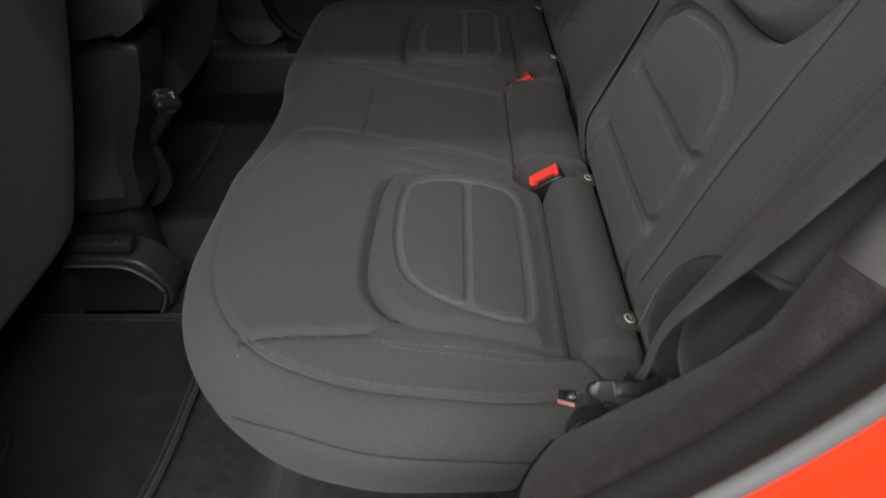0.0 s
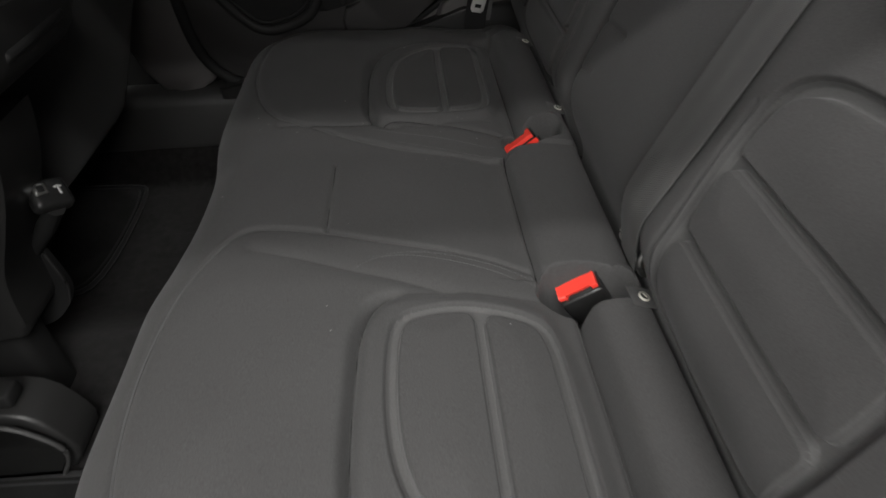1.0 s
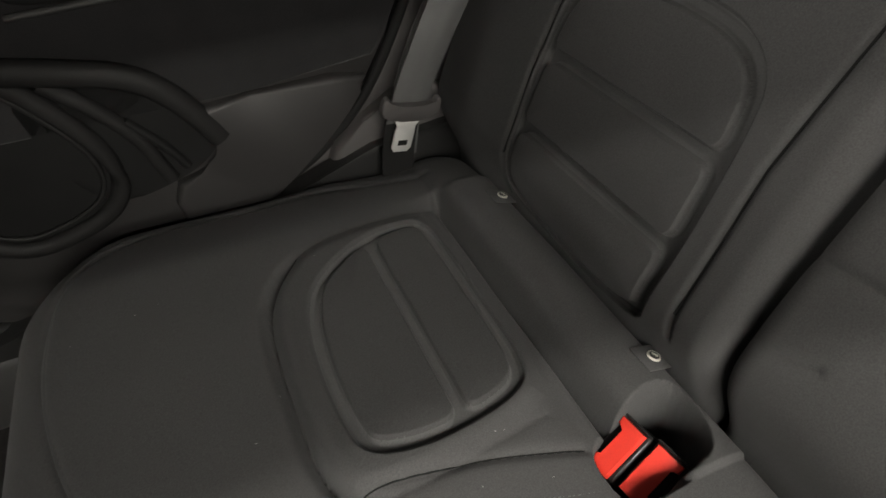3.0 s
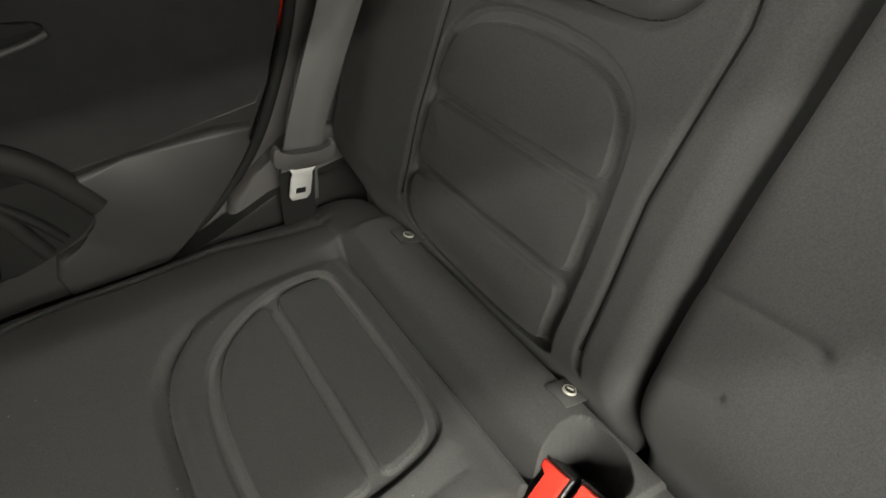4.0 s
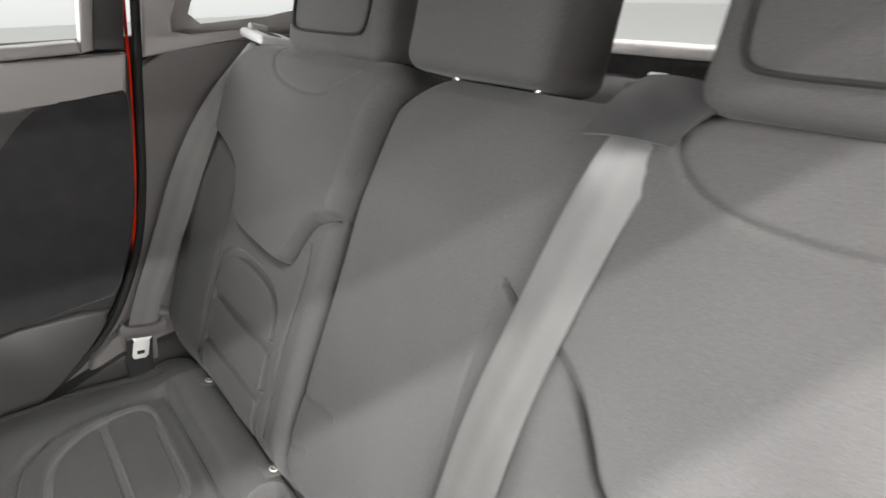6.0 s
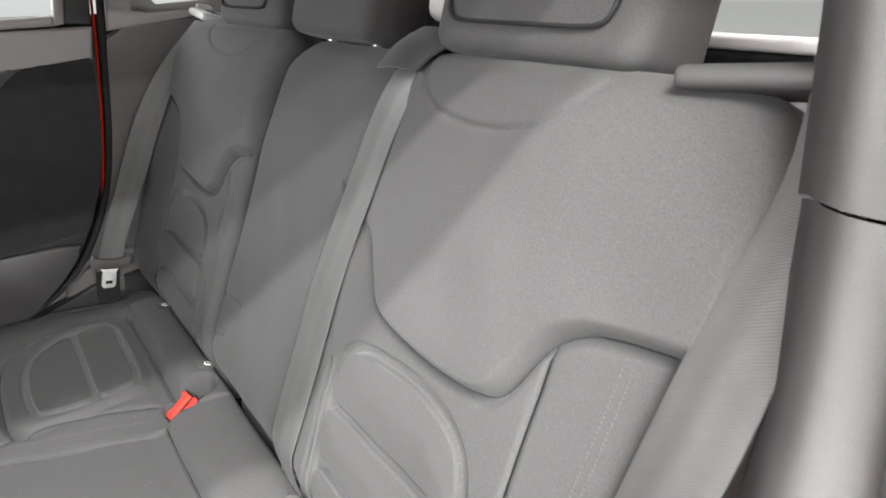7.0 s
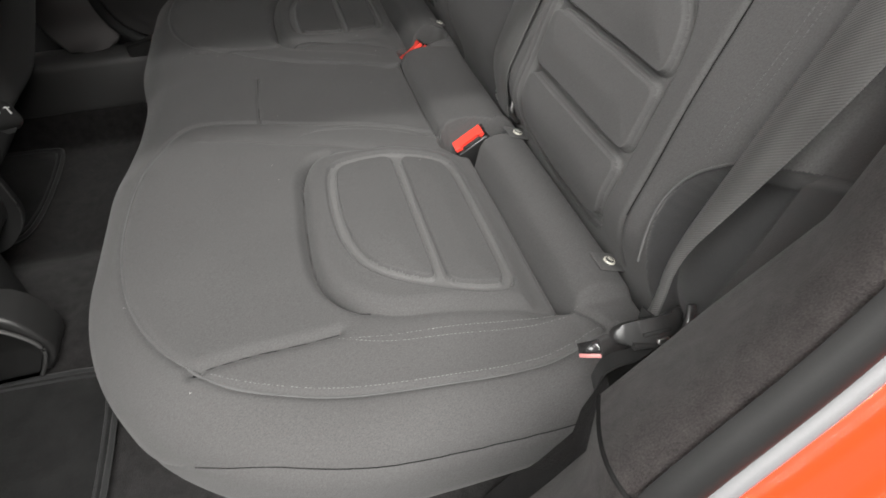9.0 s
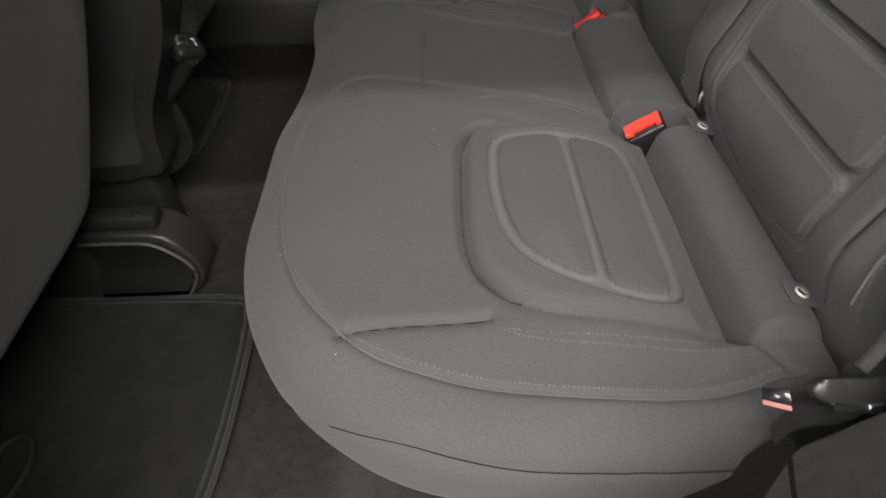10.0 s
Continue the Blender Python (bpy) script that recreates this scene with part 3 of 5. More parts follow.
        st = part("stud", lathe([(0.0060, -0.001), (0.0060, 0.001), (0.0054, 0.0018), (0.0048, 0.0010), (0.0001, 0.0010)], tilt @ pose(0, 0, 0.001)), STUD, bench, "round cream rimmed press stud")
        part("stud_face", lathe([(0.0044, 0.0), (0.0044, 0.0008), (0.0036, 0.0011), (0.0001, 0.0011)], tilt @ pose(0, 0, 0.0022), 14), DARK, st)
        part("emblem", rounded((0.0024, 0.0060, 0.0007), 0.0003, 1, tilt @ pose(0, 0, 0.0034, 0, 0, 30)), STUD, st)


build_bench()


# ---------------------------------------------------------------- backrests
SLOPE = math.atan(0.38)
CA, SA = math.cos(SLOPE), math.sin(SLOPE)
BACK_X0, BACK_Z0 = -0.038, 0.33


def back_place(y, z, n=0.0):
    """A place on the backrests' plane, n metres in front of it."""
    b = (z - BACK_Z0) / CA
    return Vector((BACK_X0 + b * SA - n * CA, y, BACK_Z0 + b * CA + n * SA))


def outer_edge(z):
    return np.interp(z, [0.30, 0.53, 0.643, 0.751, 0.835, 0.90], [0.612, 0.610, 0.580, 0.535, 0.500, 0.475])


def outer_near(z):
    return np.interp(z, [0.30, 0.53, 0.70, 0.80, 0.86, 0.90], [0.586, 0.584, 0.578, 0.572, 0.560, 0.548])


def split_line(z):
    return np.interp(z, [0.30, 0.473, 0.551, 0.714, 0.812, 0.85, 0.90], [0.140, 0.139, 0.135, 0.122, 0.096, 0.074, 0.06])


BACK_RIM = smooth_line([(0.206, 0.470), (0.207, 0.530), (0.214, 0.560), (0.245, 0.580), (0.300, 0.586), (0.355, 0.586), (0.404, 0.573), (0.429, 0.540), (0.432, 0.470), (0.434, 0.405), (0.425, 0.358), (0.325, 0.345), (0.222, 0.358), (0.208, 0.40)], 2, True)
BACK_RIM_NEAR = np.column_stack([-BACK_RIM[:, 0] - 0.004, BACK_RIM[:, 1]])
BACK_CUTS = [(0.5075, 0.9), (0.4405, 0.4985), (0.2, 0.4315)]
BIB_FAR = smooth_line([(0.70, 0.78), (0.513, 0.711), (0.420, 0.690), (0.404, 0.665), (0.398, 0.632), (0.372, 0.612), (0.333, 0.605), (0.275, 0.603), (0.226, 0.603), (0.203, 0.620), (0.187, 0.655), (0.159, 0.682), (0.05, 0.695), (0.05, 0.95), (0.70, 0.95)], 2, True)
BIB_NEAR = smooth_line([(-0.138, 0.95), (-0.132, 0.80), (-0.112, 0.745), (-0.112, 0.712), (-0.150, 0.690), (-0.210, 0.670), (-0.240, 0.645), (-0.262, 0.614), (-0.295, 0.604), (-0.364, 0.600), (-0.416, 0.604), (-0.437, 0.620), (-0.453, 0.658), (-0.472, 0.679), (-0.505, 0.694), (-0.70, 0.715), (-0.70, 0.95)], 2, True)


def middle_edge(z):
    return np.interp(z, [0.36, 0.60, 0.665, 0.705, 0.745, 0.80, 0.95], [-0.200, -0.200, -0.190, -0.112, -0.112, -0.132, -0.138])


BACK_SEAMS_FAR = [[(0.406, 0.685), (0.428, 0.605), (0.438, 0.481), (0.437, 0.36)], [(0.171, 0.648), (0.168, 0.615), (0.181, 0.515), (0.183, 0.38)]]
ARC_FAR = smooth_line([(0.383, 0.87), (0.375, 0.835), (0.330, 0.812), (0.257, 0.804), (0.199, 0.808), (0.150, 0.836)], 2)
BACK_SEAMS_NEAR = [[(-0.466, 0.668), (-0.465, 0.618), (-0.464, 0.544), (-0.467, 0.43), (-0.470, 0.36)], [(-0.204, 0.54), (-0.201, 0.48), (-0.205, 0.36)]]
ARC_NEAR = smooth_line([(-0.225, 0.86), (-0.229, 0.834), (-0.243, 0.814), (-0.274, 0.799), (-0.326, 0.794), (-0.367, 0.796), (-0.410, 0.808), (-0.44, 0.84)], 2)
MID_FAINT = smooth_line([(-0.118, 0.705), (-0.105, 0.62), (-0.110, 0.50), (-0.12, 0.40)], 2)
ARCH = smooth_line([(-0.515, 0.30), (-0.512, 0.385), (-0.503, 0.405), (-0.496, 0.425), (-0.497, 0.448), (-0.507, 0.470), (-0.524, 0.487), (-0.545, 0.503), (-0.70, 0.56), (-0.70, 0.30)], 1, True)
MID_DART = [(-0.120, 0.704), (-0.150, 0.688)]
MID_CREASES = [[(0.131, 0.487), (0.100, 0.490), (0.060, 0.492)], [(0.131, 0.426), (0.112, 0.430), (0.090, 0.438)]]


def back_relief_far(y, z):
    f = 0.011 * ease(inside_depth(y, z, BIB_FAR) / 0.013) + groove(y, z, BIB_FAR, 0.010, 0.0044, True)
    f += channel(*pads(y, z, BACK_RIM, BACK_CUTS, z), 0.0112)
    for s in BACK_SEAMS_FAR:
        f += groove(y, z, s, 0.0035, 0.0034)
    f += groove(y, z, ARC_FAR, 0.0024, 0.003)
    f += 0.010 * np.exp(-((y - 0.52) / 0.05) ** 2) * ease((0.72 - z) / 0.1)
    return f + 0.0012 * soft_noise(y, z, 0.12, 8)


def back_relief_near(y, z):
    f = 0.011 * ease(inside_depth(y, z, BIB_NEAR) / 0.013) * ease((-0.13 - y) / 0.13) + groove(y, z, BIB_NEAR, 0.010, 0.0044, True) * ease((-0.195 - y) / 0.05)
    f += channel(*pads(y, z, BACK_RIM_NEAR, BACK_CUTS, z), 0.0112)
    for s in BACK_SEAMS_NEAR:
        f += groove(y, z, s, 0.0035, 0.0034)
    f += groove(y, z, ARC_NEAR, 0.0030, 0.003) + groove(y, z, MID_DART, 0.006, 0.0035)
    f += groove(y, z, MID_FAINT, 0.0012, 0.004)
    for s, depth in zip(MID_CREASES, (0.0030, 0.0018)):
        f += groove(y, z, s, depth, 0.005)
    up = ease((z - 0.62) / 0.08)
    f -= 0.015 * (up * ease((y + 0.42) / 0.30) + (1 - up) * ease((y + 0.205) / 0.05)) * (0.5 + 0.5 * ease((z - 0.42) / 0.2))
    # lower outer corner cut back over the wheel arch
    f -= 0.028 * ease(inside_depth(y, z, ARCH) / 0.012) + 0.004 * np.exp(-(inside_depth(y, z, ARCH) / 0.02) ** 2)
    return f + 0.0012 * soft_noise(y, z, 0.12, 5)


def build_backrest(label, lo, hi, relief, left, right):
    back = thing("rear_seat_back", (0.05, (lo + hi) / 2, 0.33), label, "car seat", "rear backrests")
    mid = (lo + hi) / 2
    us = steps((lo - 0.11, lo - 0.012, 0.008), (lo - 0.012, hi + 0.012, 0.0012), (hi + 0.012, hi + 0.11, 0.008))
    vs = steps((-0.03, 0.0, 0.008), (0.0, 0.405, 0.0011), (0.405, 0.545, 0.0020), (0.545, 0.70, 0.008))
    U, V = np.meshgrid(us, vs, indexing="ij")
    a, b, drop, na, nb, c = drape(U, V, (lo, -0.04), (hi, 0.560), (0.03, 0.05, 0.03, 0.05), 0.019)
    z = BACK_Z0 + b * CA
    u = (a - lo) / (hi - lo)
    L, R = left(z), right(z)
    y = L + u * (R - L)
    rim = BACK_RIM if relief is back_relief_far else BACK_RIM_NEAR
    field = lambda p, q: border(p, q, rim, BACK_CUTS, lambda i, j: j)
    y, z = snap(y, z, field, 0.0006)
    b = (z - BACK_Z0) / CA
    rel = relief(y, z)
    n = rel * c - drop - 0.066 * ease((0.10 - b) / 0.12) ** 1.5 - 0.020 * ease((b - 0.48) / 0.10) ** 2
    out = rel * 0.3
    X = BACK_X0 + b * SA - n * CA
    Z = BACK_Z0 + (b + nb * out) * CA + n * SA
    P = np.stack([X, y + na * out, Z], -1)[::-1]
    zr, yr = z[::-1], y[::-1]
    region = np.zeros(yr.shape, int)
    bib = BIB_FAR if relief is back_relief_far else BIB_NEAR
    region[inside_depth(yr, zr, bib) > 0] = 1
    region[centred(field(yr, zr)) > 0] = 4
    if relief is back_relief_near:
        region[yr > middle_edge(zr)] = 2
        region[inside_depth(yr, zr, ARCH) > 0] = 3
    names = {0: ("lower_panel", "lower panel with three raised pads"), 1: ("upper_panel", "smooth padded upper panel"), 2: ("middle_panel", "plain middle panel"), 3: ("bolster", "smooth dark side bolster"), 4: ("pad_border", "pressed border round the pads")}
    for k, (verts, faces, normals) in grid_parts(P, region).items():
        attach(array_mesh(names[k][0], verts, faces, normals, {3: FABRIC_FRONT, 4: CHANNEL}.get(k, FABRIC)), back, names[k][1])
    # closed rear side in plain cloth
    zs = np.linspace(0.31, 0.81, 6)
    bm = bmesh.new()
    rows = []
    for zz in zs:
        rows.append([bm.verts.new(back_place(float(yy), float(zz), -0.125)) for yy in (left(zz) + 0.002, right(zz) - 0.002)])
    for p, q in zip(rows, rows[1:]):
        bm.faces.new((p[0], p[1], q[1], q[0]))
    bmesh.ops.solidify(bm, geom=bm.faces[:], thickness=0.02)
    part("rear_board", bm, CARPET, back)
    return back


build_backrest("wide dark grey fabric covered rear backrest by the open door", -0.607, 0.135, back_relief_near, lambda z: -outer_near(z), lambda z: split_line(z) - 0.003)
build_backrest("narrow dark grey fabric covered rear backrest by the closed door", 0.139, 0.607, back_relief_far, lambda z: split_line(z) + 0.003, outer_edge)


def on_back(line, n, relief):
    """Places along a line of (y, z) on a backrest's face."""
    p = np.array(line)
    rel = relief(p[:, 0], p[:, 1])
    return [back_place(float(y), float(z), float(r) + n) for (y, z), r in zip(p, rel)]


for line in ([(-0.521, 0.690), (-0.520, 0.652), (-0.515, 0.571), (-0.507, 0.483)], [(-0.528, 0.692), (-0.527, 0.652), (-0.522, 0.571), (-0.514, 0.483)]):
    part("stitching", stitches(on_back(smooth_line(line, 3), 0.0004, back_relief_near), (-CA, 0, SA)), CHANNEL, bpy.data.objects["rear_seat_back"], "fine grey thread", smooth=False)


def dense(line, k=6):
    p = np.array(line, float)
    return np.vstack([np.linspace(a, b, k, endpoint=False) for a, b in zip(p[:-1], p[1:])] + [p[-1:]])


backs = [o for o in bpy.data.objects if o.name.startswith("rear_seat_back")]
# the backrests' seam shade, drawn as thin dark cords in the grooves
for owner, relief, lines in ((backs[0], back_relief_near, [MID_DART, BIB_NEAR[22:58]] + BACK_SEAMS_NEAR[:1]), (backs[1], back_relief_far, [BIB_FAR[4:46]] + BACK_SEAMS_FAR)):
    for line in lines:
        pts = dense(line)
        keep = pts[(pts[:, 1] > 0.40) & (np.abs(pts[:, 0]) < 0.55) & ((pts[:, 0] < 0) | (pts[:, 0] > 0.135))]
        part("seam_shade_line", tube(on_back(keep, 0.0009, relief), 0.0013, 5), SEAM_SHADE_JOINT, owner, "thin dark sewn line")

part("piping", tube(on_back([p for p in np.array(ARCH)[1:14] if p[1] > 0.372], 0.003, back_relief_near), 0.0011, 6), CORD, bpy.data.objects["rear_seat_back"], "thin piped edge over the wheel arch")


# ---------------------------------------------------------------- headrests
def build_headrest(y, width, label, seamed=True):
    """Padded headrest on two posts, leaning with the backrest."""
    h = thing("headrest", tuple(back_place(y, 0.86, -0.05)), label, "headrest", "rear headrests")
    m = Matrix.Translation(back_place(y, 0.846 + 0.091, -0.041)) @ pose(0, 0, 0, 0, math.degrees(SLOPE) - 4, 0)
    bm = rounded((0.090, width, 0.180), 0.017, 5, Matrix())
    for v in bm.verts:
        t = (v.co.z + 0.09) / 0.18
        v.co.y *= 1.0 + 0.06 * math.sin(t * math.pi) - 0.03 * t
        if v.co.x < 0:
            v.co.x -= 0.006 * (1 - (2 * v.co.y / width) ** 2)
    bmesh.ops.transform(bm, matrix=m, verts=bm.verts)
    pad = part("pad", bm, FABRIC, h)
    x0 = -0.0480
    w, zz = width * 0.40, 0.066
    seam = smooth_line([(x0, -w, zz), (x0, -w, 0.0), (x0, -w, -zz + 0.02), (x0, -w + 0.005, -zz + 0.004), (x0, -w + 0.022, -zz), (x0, 0.0, -zz), (x0, w - 0.022, -zz), (x0, w - 0.005, -zz + 0.004), (x0, w, -zz + 0.02), (x0, w, 0.0), (x0, w, zz)], 2)
    if seamed:
        part("seam", tube([m @ Vector((p[0] - 0.0035 * (1 - (p[1] / (width / 2)) ** 2), p[1], p[2])) for p in seam], 0.0020, 6), RUBBER, pad, "dark seam round the face")
    for s in (-1, 1):
        c = back_place(y + s * width * 0.30, 0.838, -0.052)
        part("post", tube([c - Vector((0, 0, 0.03)), c + Vector((0.006, 0, 0.05))], 0.006, 12), METAL, h)
        part("sleeve", lathe([(0.016, -0.006), (0.016, 0.004), (0.012, 0.009), (0.0001, 0.009)], Matrix.Translation(c) @ pose(0, 0, 0, 0, 21, 0)), WHITE, h, "pale plastic post sleeve")
    return h


build_headrest(0.242, 0.225, "grey fabric headrest on the narrow backrest")
build_headrest(-0.012, 0.185, "grey fabric headrest over the middle place", False)
build_headrest(-0.345, 0.225, "grey fabric headrest by the open door")


# ---------------------------------------------------------------- buckles
def build_buckle(x, y, z, turn, side, lean, notch, label):
    """Belt buckle standing in its well: black housing, red press button round the tongue's slot."""
    bk = thing("seat_belt_buckle", (x + 0.02, y, z - 0.05), label, "belt buckle", "rear belt buckles")
    m = pose(x, y, z, lean, -34, turn)
    part("housing", rounded((0.048, 0.0290, 0.052), 0.003, 3, m @ pose(0.0, 0, -0.0285)), DARK, bk)
    part("rim", tube(smooth_line([m @ Vector((0.0235, -0.0135, -0.001)), m @ Vector((0.0240, -0.0135, 0.003)), m @ Vector((0.0240, 0.0135, 0.003)), m @ Vector((0.0235, 0.0135, -0.001))], 1), 0.0012, 6), GLOSS, bk, "thin raised edge of the housing")
    s = side
    outline = [(-0.0225, -0.0115), (0.0215, -0.0115), (0.0215, 0.0115), (0.0150, 0.0115), (0.0135, notch), (-0.0130, notch), (-0.0145, 0.0105), (-0.0225, 0.0105)]
    face = lambda u, v, n: m @ Vector((u, s * v, n + 0.0035 + 0.0022 * (u / 0.02) ** 2))
    bm = plate(outline, face, 0.006, 0.0012, 2)
    part("button", bm, RED, bk, "bright red press button")
    part("slot", rounded((0.027, 0.0078, 0.003), 0.0008, 1, m @ pose(0.0005, s * 0.0080, -0.0020)), RUBBER, bk, "dark tongue slot")
    return bk


build_buckle(-0.050, -0.148, 0.305, -4, -1, 10, 0.0075, "black belt buckle with red button set in the cushion")
build_buckle(-0.061, 0.154, 0.303, 8, 1, -8, 0.0035, "black belt buckle with red button beside its twin")
build_buckle(-0.053, 0.1225, 0.304, 8, -1, 6, 0.0055, "black belt buckle with red button by the middle place")


# ---------------------------------------------------------------- belts
def build_tongue(m, parent, grip_mat, tag=False):
    """Plastic grip with a belt slot and a stamped metal blade; x across, y along the blade, z out of it."""
    grip = smooth_line([(-0.037, 0.016), (-0.030, 0.018), (-0.027, 0.008), (0.027, 0.008), (0.030, 0.018), (0.037, 0.016), (0.037, -0.004), (0.022, -0.012), (-0.022, -0.012), (-0.037, -0.004)], 1, True)
    g = part("grip", plate(grip, lambda u, v, n: m @ Vector((u, v, n + 0.005)), 0.009, 0.002), grip_mat, parent, "grey plastic belt tongue grip")
    blade = [(-0.018, -0.011), (-0.0115, -0.021), (-0.0130, -0.028), (-0.0130, -0.052), (-0.009, -0.058), (0.009, -0.058), (0.0130, -0.052), (0.0130, -0.028), (0.0115, -0.021), (0.018, -0.011)]
    part("blade", plate(blade, lambda u, v, n: m @ Vector((u, v, n + 0.001)), 0.002, 0.0005, 1), BLADE, parent, "bright steel belt tongue blade")
    part("blade_hole", plate([(-0.006, -0.041), (0.006, -0.041), (0.006, -0.048), (-0.006, -0.048)], lambda u, v, n: m @ Vector((u, v, n + 0.0016)), 0.0012, 0), RUBBER, parent)
    return g


def frame_of(at, across, along):
    """A pose with x across the strap and y up along it."""
    y = Vector(along).normalized()
    x = Vector(across)
    x = (x - y * x.dot(y)).normalized()
    z = x.cross(y)
    return Matrix.Translation(at) @ Matrix((x, y, z)).transposed().to_4x4()


far_belt = thing("seat_belt", (-0.06, 0.575, 0.30), "grey webbing seat belt hanging by the closed door", "seat belt", "rear seat belts")
part("webbing", ribbon([(0.170, 0.502, 0.846), (0.088, 0.519, 0.765), (0.030, 0.533, 0.670), (-0.005, 0.546, 0.586), (-0.045, 0.558, 0.500), (-0.076, 0.570, 0.426), (-0.088, 0.574, 0.385)],
                       [(0.178, 0.490, 0.842), (0.128, 0.505, 0.770), (0.080, 0.524, 0.670), (0.045, 0.538, 0.590), (0.004, 0.556, 0.500), (-0.030, 0.568, 0.426), (-0.042, 0.572, 0.385)], bow=0.0012), WEB, far_belt)
part("webbing", ribbon([(0.182, 0.520, 0.846), (0.090, 0.549, 0.730), (0.000, 0.585, 0.560), (-0.068, 0.596, 0.430), (-0.085, 0.600, 0.320)],
                       [(0.186, 0.515, 0.842), (0.110, 0.538, 0.730), (0.028, 0.568, 0.560), (-0.030, 0.592, 0.430), (-0.045, 0.600, 0.320)]), WEB, far_belt)
part("webbing", ribbon([(-0.088, 0.576, 0.390), (-0.097, 0.580, 0.34), (-0.100, 0.582, 0.285)], [(-0.045, 0.576, 0.390), (-0.055, 0.580, 0.34), (-0.060, 0.582, 0.285)]), RUBBER, far_belt, "dark lower end of the strap")
build_tongue(frame_of((-0.062, 0.562, 0.402), (0.05, 0.004, -0.012), (0.20, -0.13, 0.80)), far_belt, PANEL)

middle_belt = thing("seat_belt", (0.0, -0.19, 0.33), "grey webbing seat belt lying on the middle backrest", "seat belt", "rear seat belts")
mid_left = [(-0.184, 0.850), (-0.174, 0.810), (-0.147, 0.690), (-0.132, 0.610), (-0.126, 0.520), (-0.124, 0.43), (-0.124, 0.400), (-0.124, 0.350)]
mid_right = [(-0.232, 0.850), (-0.224, 0.810), (-0.196, 0.690), (-0.186, 0.610), (-0.184, 0.530), (-0.180, 0.43), (-0.174, 0.400), (-0.166, 0.350)]
lift = lambda line: [float(back_relief_near(np.array([y]), np.array([z]))[0]) for y, z in line]
mid_lift = [max(a, b) + n for a, b, n in zip(lift(mid_left), lift(mid_right), (-0.024, 0.001, 0.004, 0.004, 0.004, 0.006, 0.004, -0.026))]
part("webbing", ribbon([back_place(y, z, n) for (y, z), n in zip(mid_left, mid_lift)], [back_place(y, z, n) for (y, z), n in zip(mid_right, mid_lift)], bow=0.001), WEB, middle_belt)
flap_l, flap_r = [(-0.184, 0.870), (-0.175, 0.848), (-0.166, 0.824)], [(-0.252, 0.864), (-0.243, 0.846), (-0.232, 0.827)]
flap_n = (-0.016, 0.006, 0.012)
part("cover_flap", ribbon([back_place(y, z, n + float(back_relief_near(np.array([-0.19]), np.array([z]))[0])) for (y, z), n in zip(flap_l, flap_n)], [back_place(y, z, n + float(back_relief_near(np.array([-0.19]), np.array([z]))[0])) for (y, z), n in zip(flap_r, flap_n)], 0.003, bow=0.005), FABRIC_FRONT, middle_belt, "dark cloth flap over the belt's exit")
part("anchor", tube(smooth_line([(0.004, -0.118, 0.362), (-0.002, -0.116, 0.345), (0.016, -0.120, 0.325), (0.016, -0.166, 0.325), (0.000, -0.169, 0.345), (0.006, -0.164, 0.362)], 2), 0.0028, 8), METAL, middle_belt, "bent steel anchor loop")

near_belt = thing("seat_belt", (-0.03, -0.56, 0.30), "grey webbing seat belt hanging by the open door", "seat belt", "rear seat belts")
near_left = [(-0.566, 0.852, -0.004), (-0.574, 0.800, 0.004), (-0.563, 0.745, 0.010), (-0.556, 0.680, 0.010), (-0.548, 0.610, 0.008), (-0.542, 0.545, 0.006), (-0.540, 0.480, 0.006), (-0.541, 0.420, 0.008)]
near_right = [(-0.606, 0.846, 0.004), (-0.618, 0.795, 0.014), (-0.611, 0.735, 0.022), (-0.609, 0.672, 0.024), (-0.600, 0.605, 0.024), (-0.588, 0.540, 0.022), (-0.571, 0.480, 0.018), (-0.553, 0.425, 0.012)]
part("webbing", ribbon([back_place(*p) for p in near_left] + [(-0.012, -0.541, 0.372), (-0.024, -0.545, 0.350)],
                       [back_place(*p) for p in near_right] + [(-0.014, -0.553, 0.378), (-0.028, -0.560, 0.352)], bow=0.003), WEB, near_belt)
part("webbing", ribbon([(-0.030, -0.550, 0.380), (-0.036, -0.552, 0.330), (-0.070, -0.566, 0.26), (-0.105, -0.585, 0.19)], [(-0.022, -0.572, 0.380), (-0.028, -0.574, 0.330), (-0.058, -0.588, 0.26), (-0.090, -0.600, 0.19)]), RUBBER, near_belt, "dark lower end of the strap")
tm = frame_of((-0.040, -0.575, 0.385), (0.053, 0.016, 0.010), (0.02, 0.55, 0.60)) @ Matrix.Diagonal((0.82, 0.82, 0.82, 1.0))
grip = smooth_line([(-0.034, -0.006), (-0.022, -0.012), (0.012, -0.013), (0.030, -0.012), (0.041, -0.002), (0.043, 0.012), (0.036, 0.014), (0.026, 0.009), (0.000, 0.010), (-0.022, 0.010), (-0.034, 0.006)], 2, True)
part("grip", plate(grip, lambda u, v, n: tm @ Vector((u, v, n + 0.004 - 5.0 * (u - 0.004) ** 2)), 0.008, 0.003, 3), DARK, near_belt, "black plastic belt tongue grip")
part("grip_lip", tube(smooth_line([tm @ Vector((-0.020, -0.012, 0.002)), tm @ Vector((0.012, -0.016, 0.001)), tm @ Vector((0.034, -0.012, 0.000)), tm @ Vector((0.044, 0.000, 0.002)), tm @ Vector((0.046, 0.014, 0.006))], 2), (0.0034, 0.0026), 8), DARK, near_belt)
part("grip_slot", rounded((0.030, 0.004, 0.003), 0.001, 2, tm @ pose(0.006, -0.004, 0.0035)), RUBBER, near_belt)
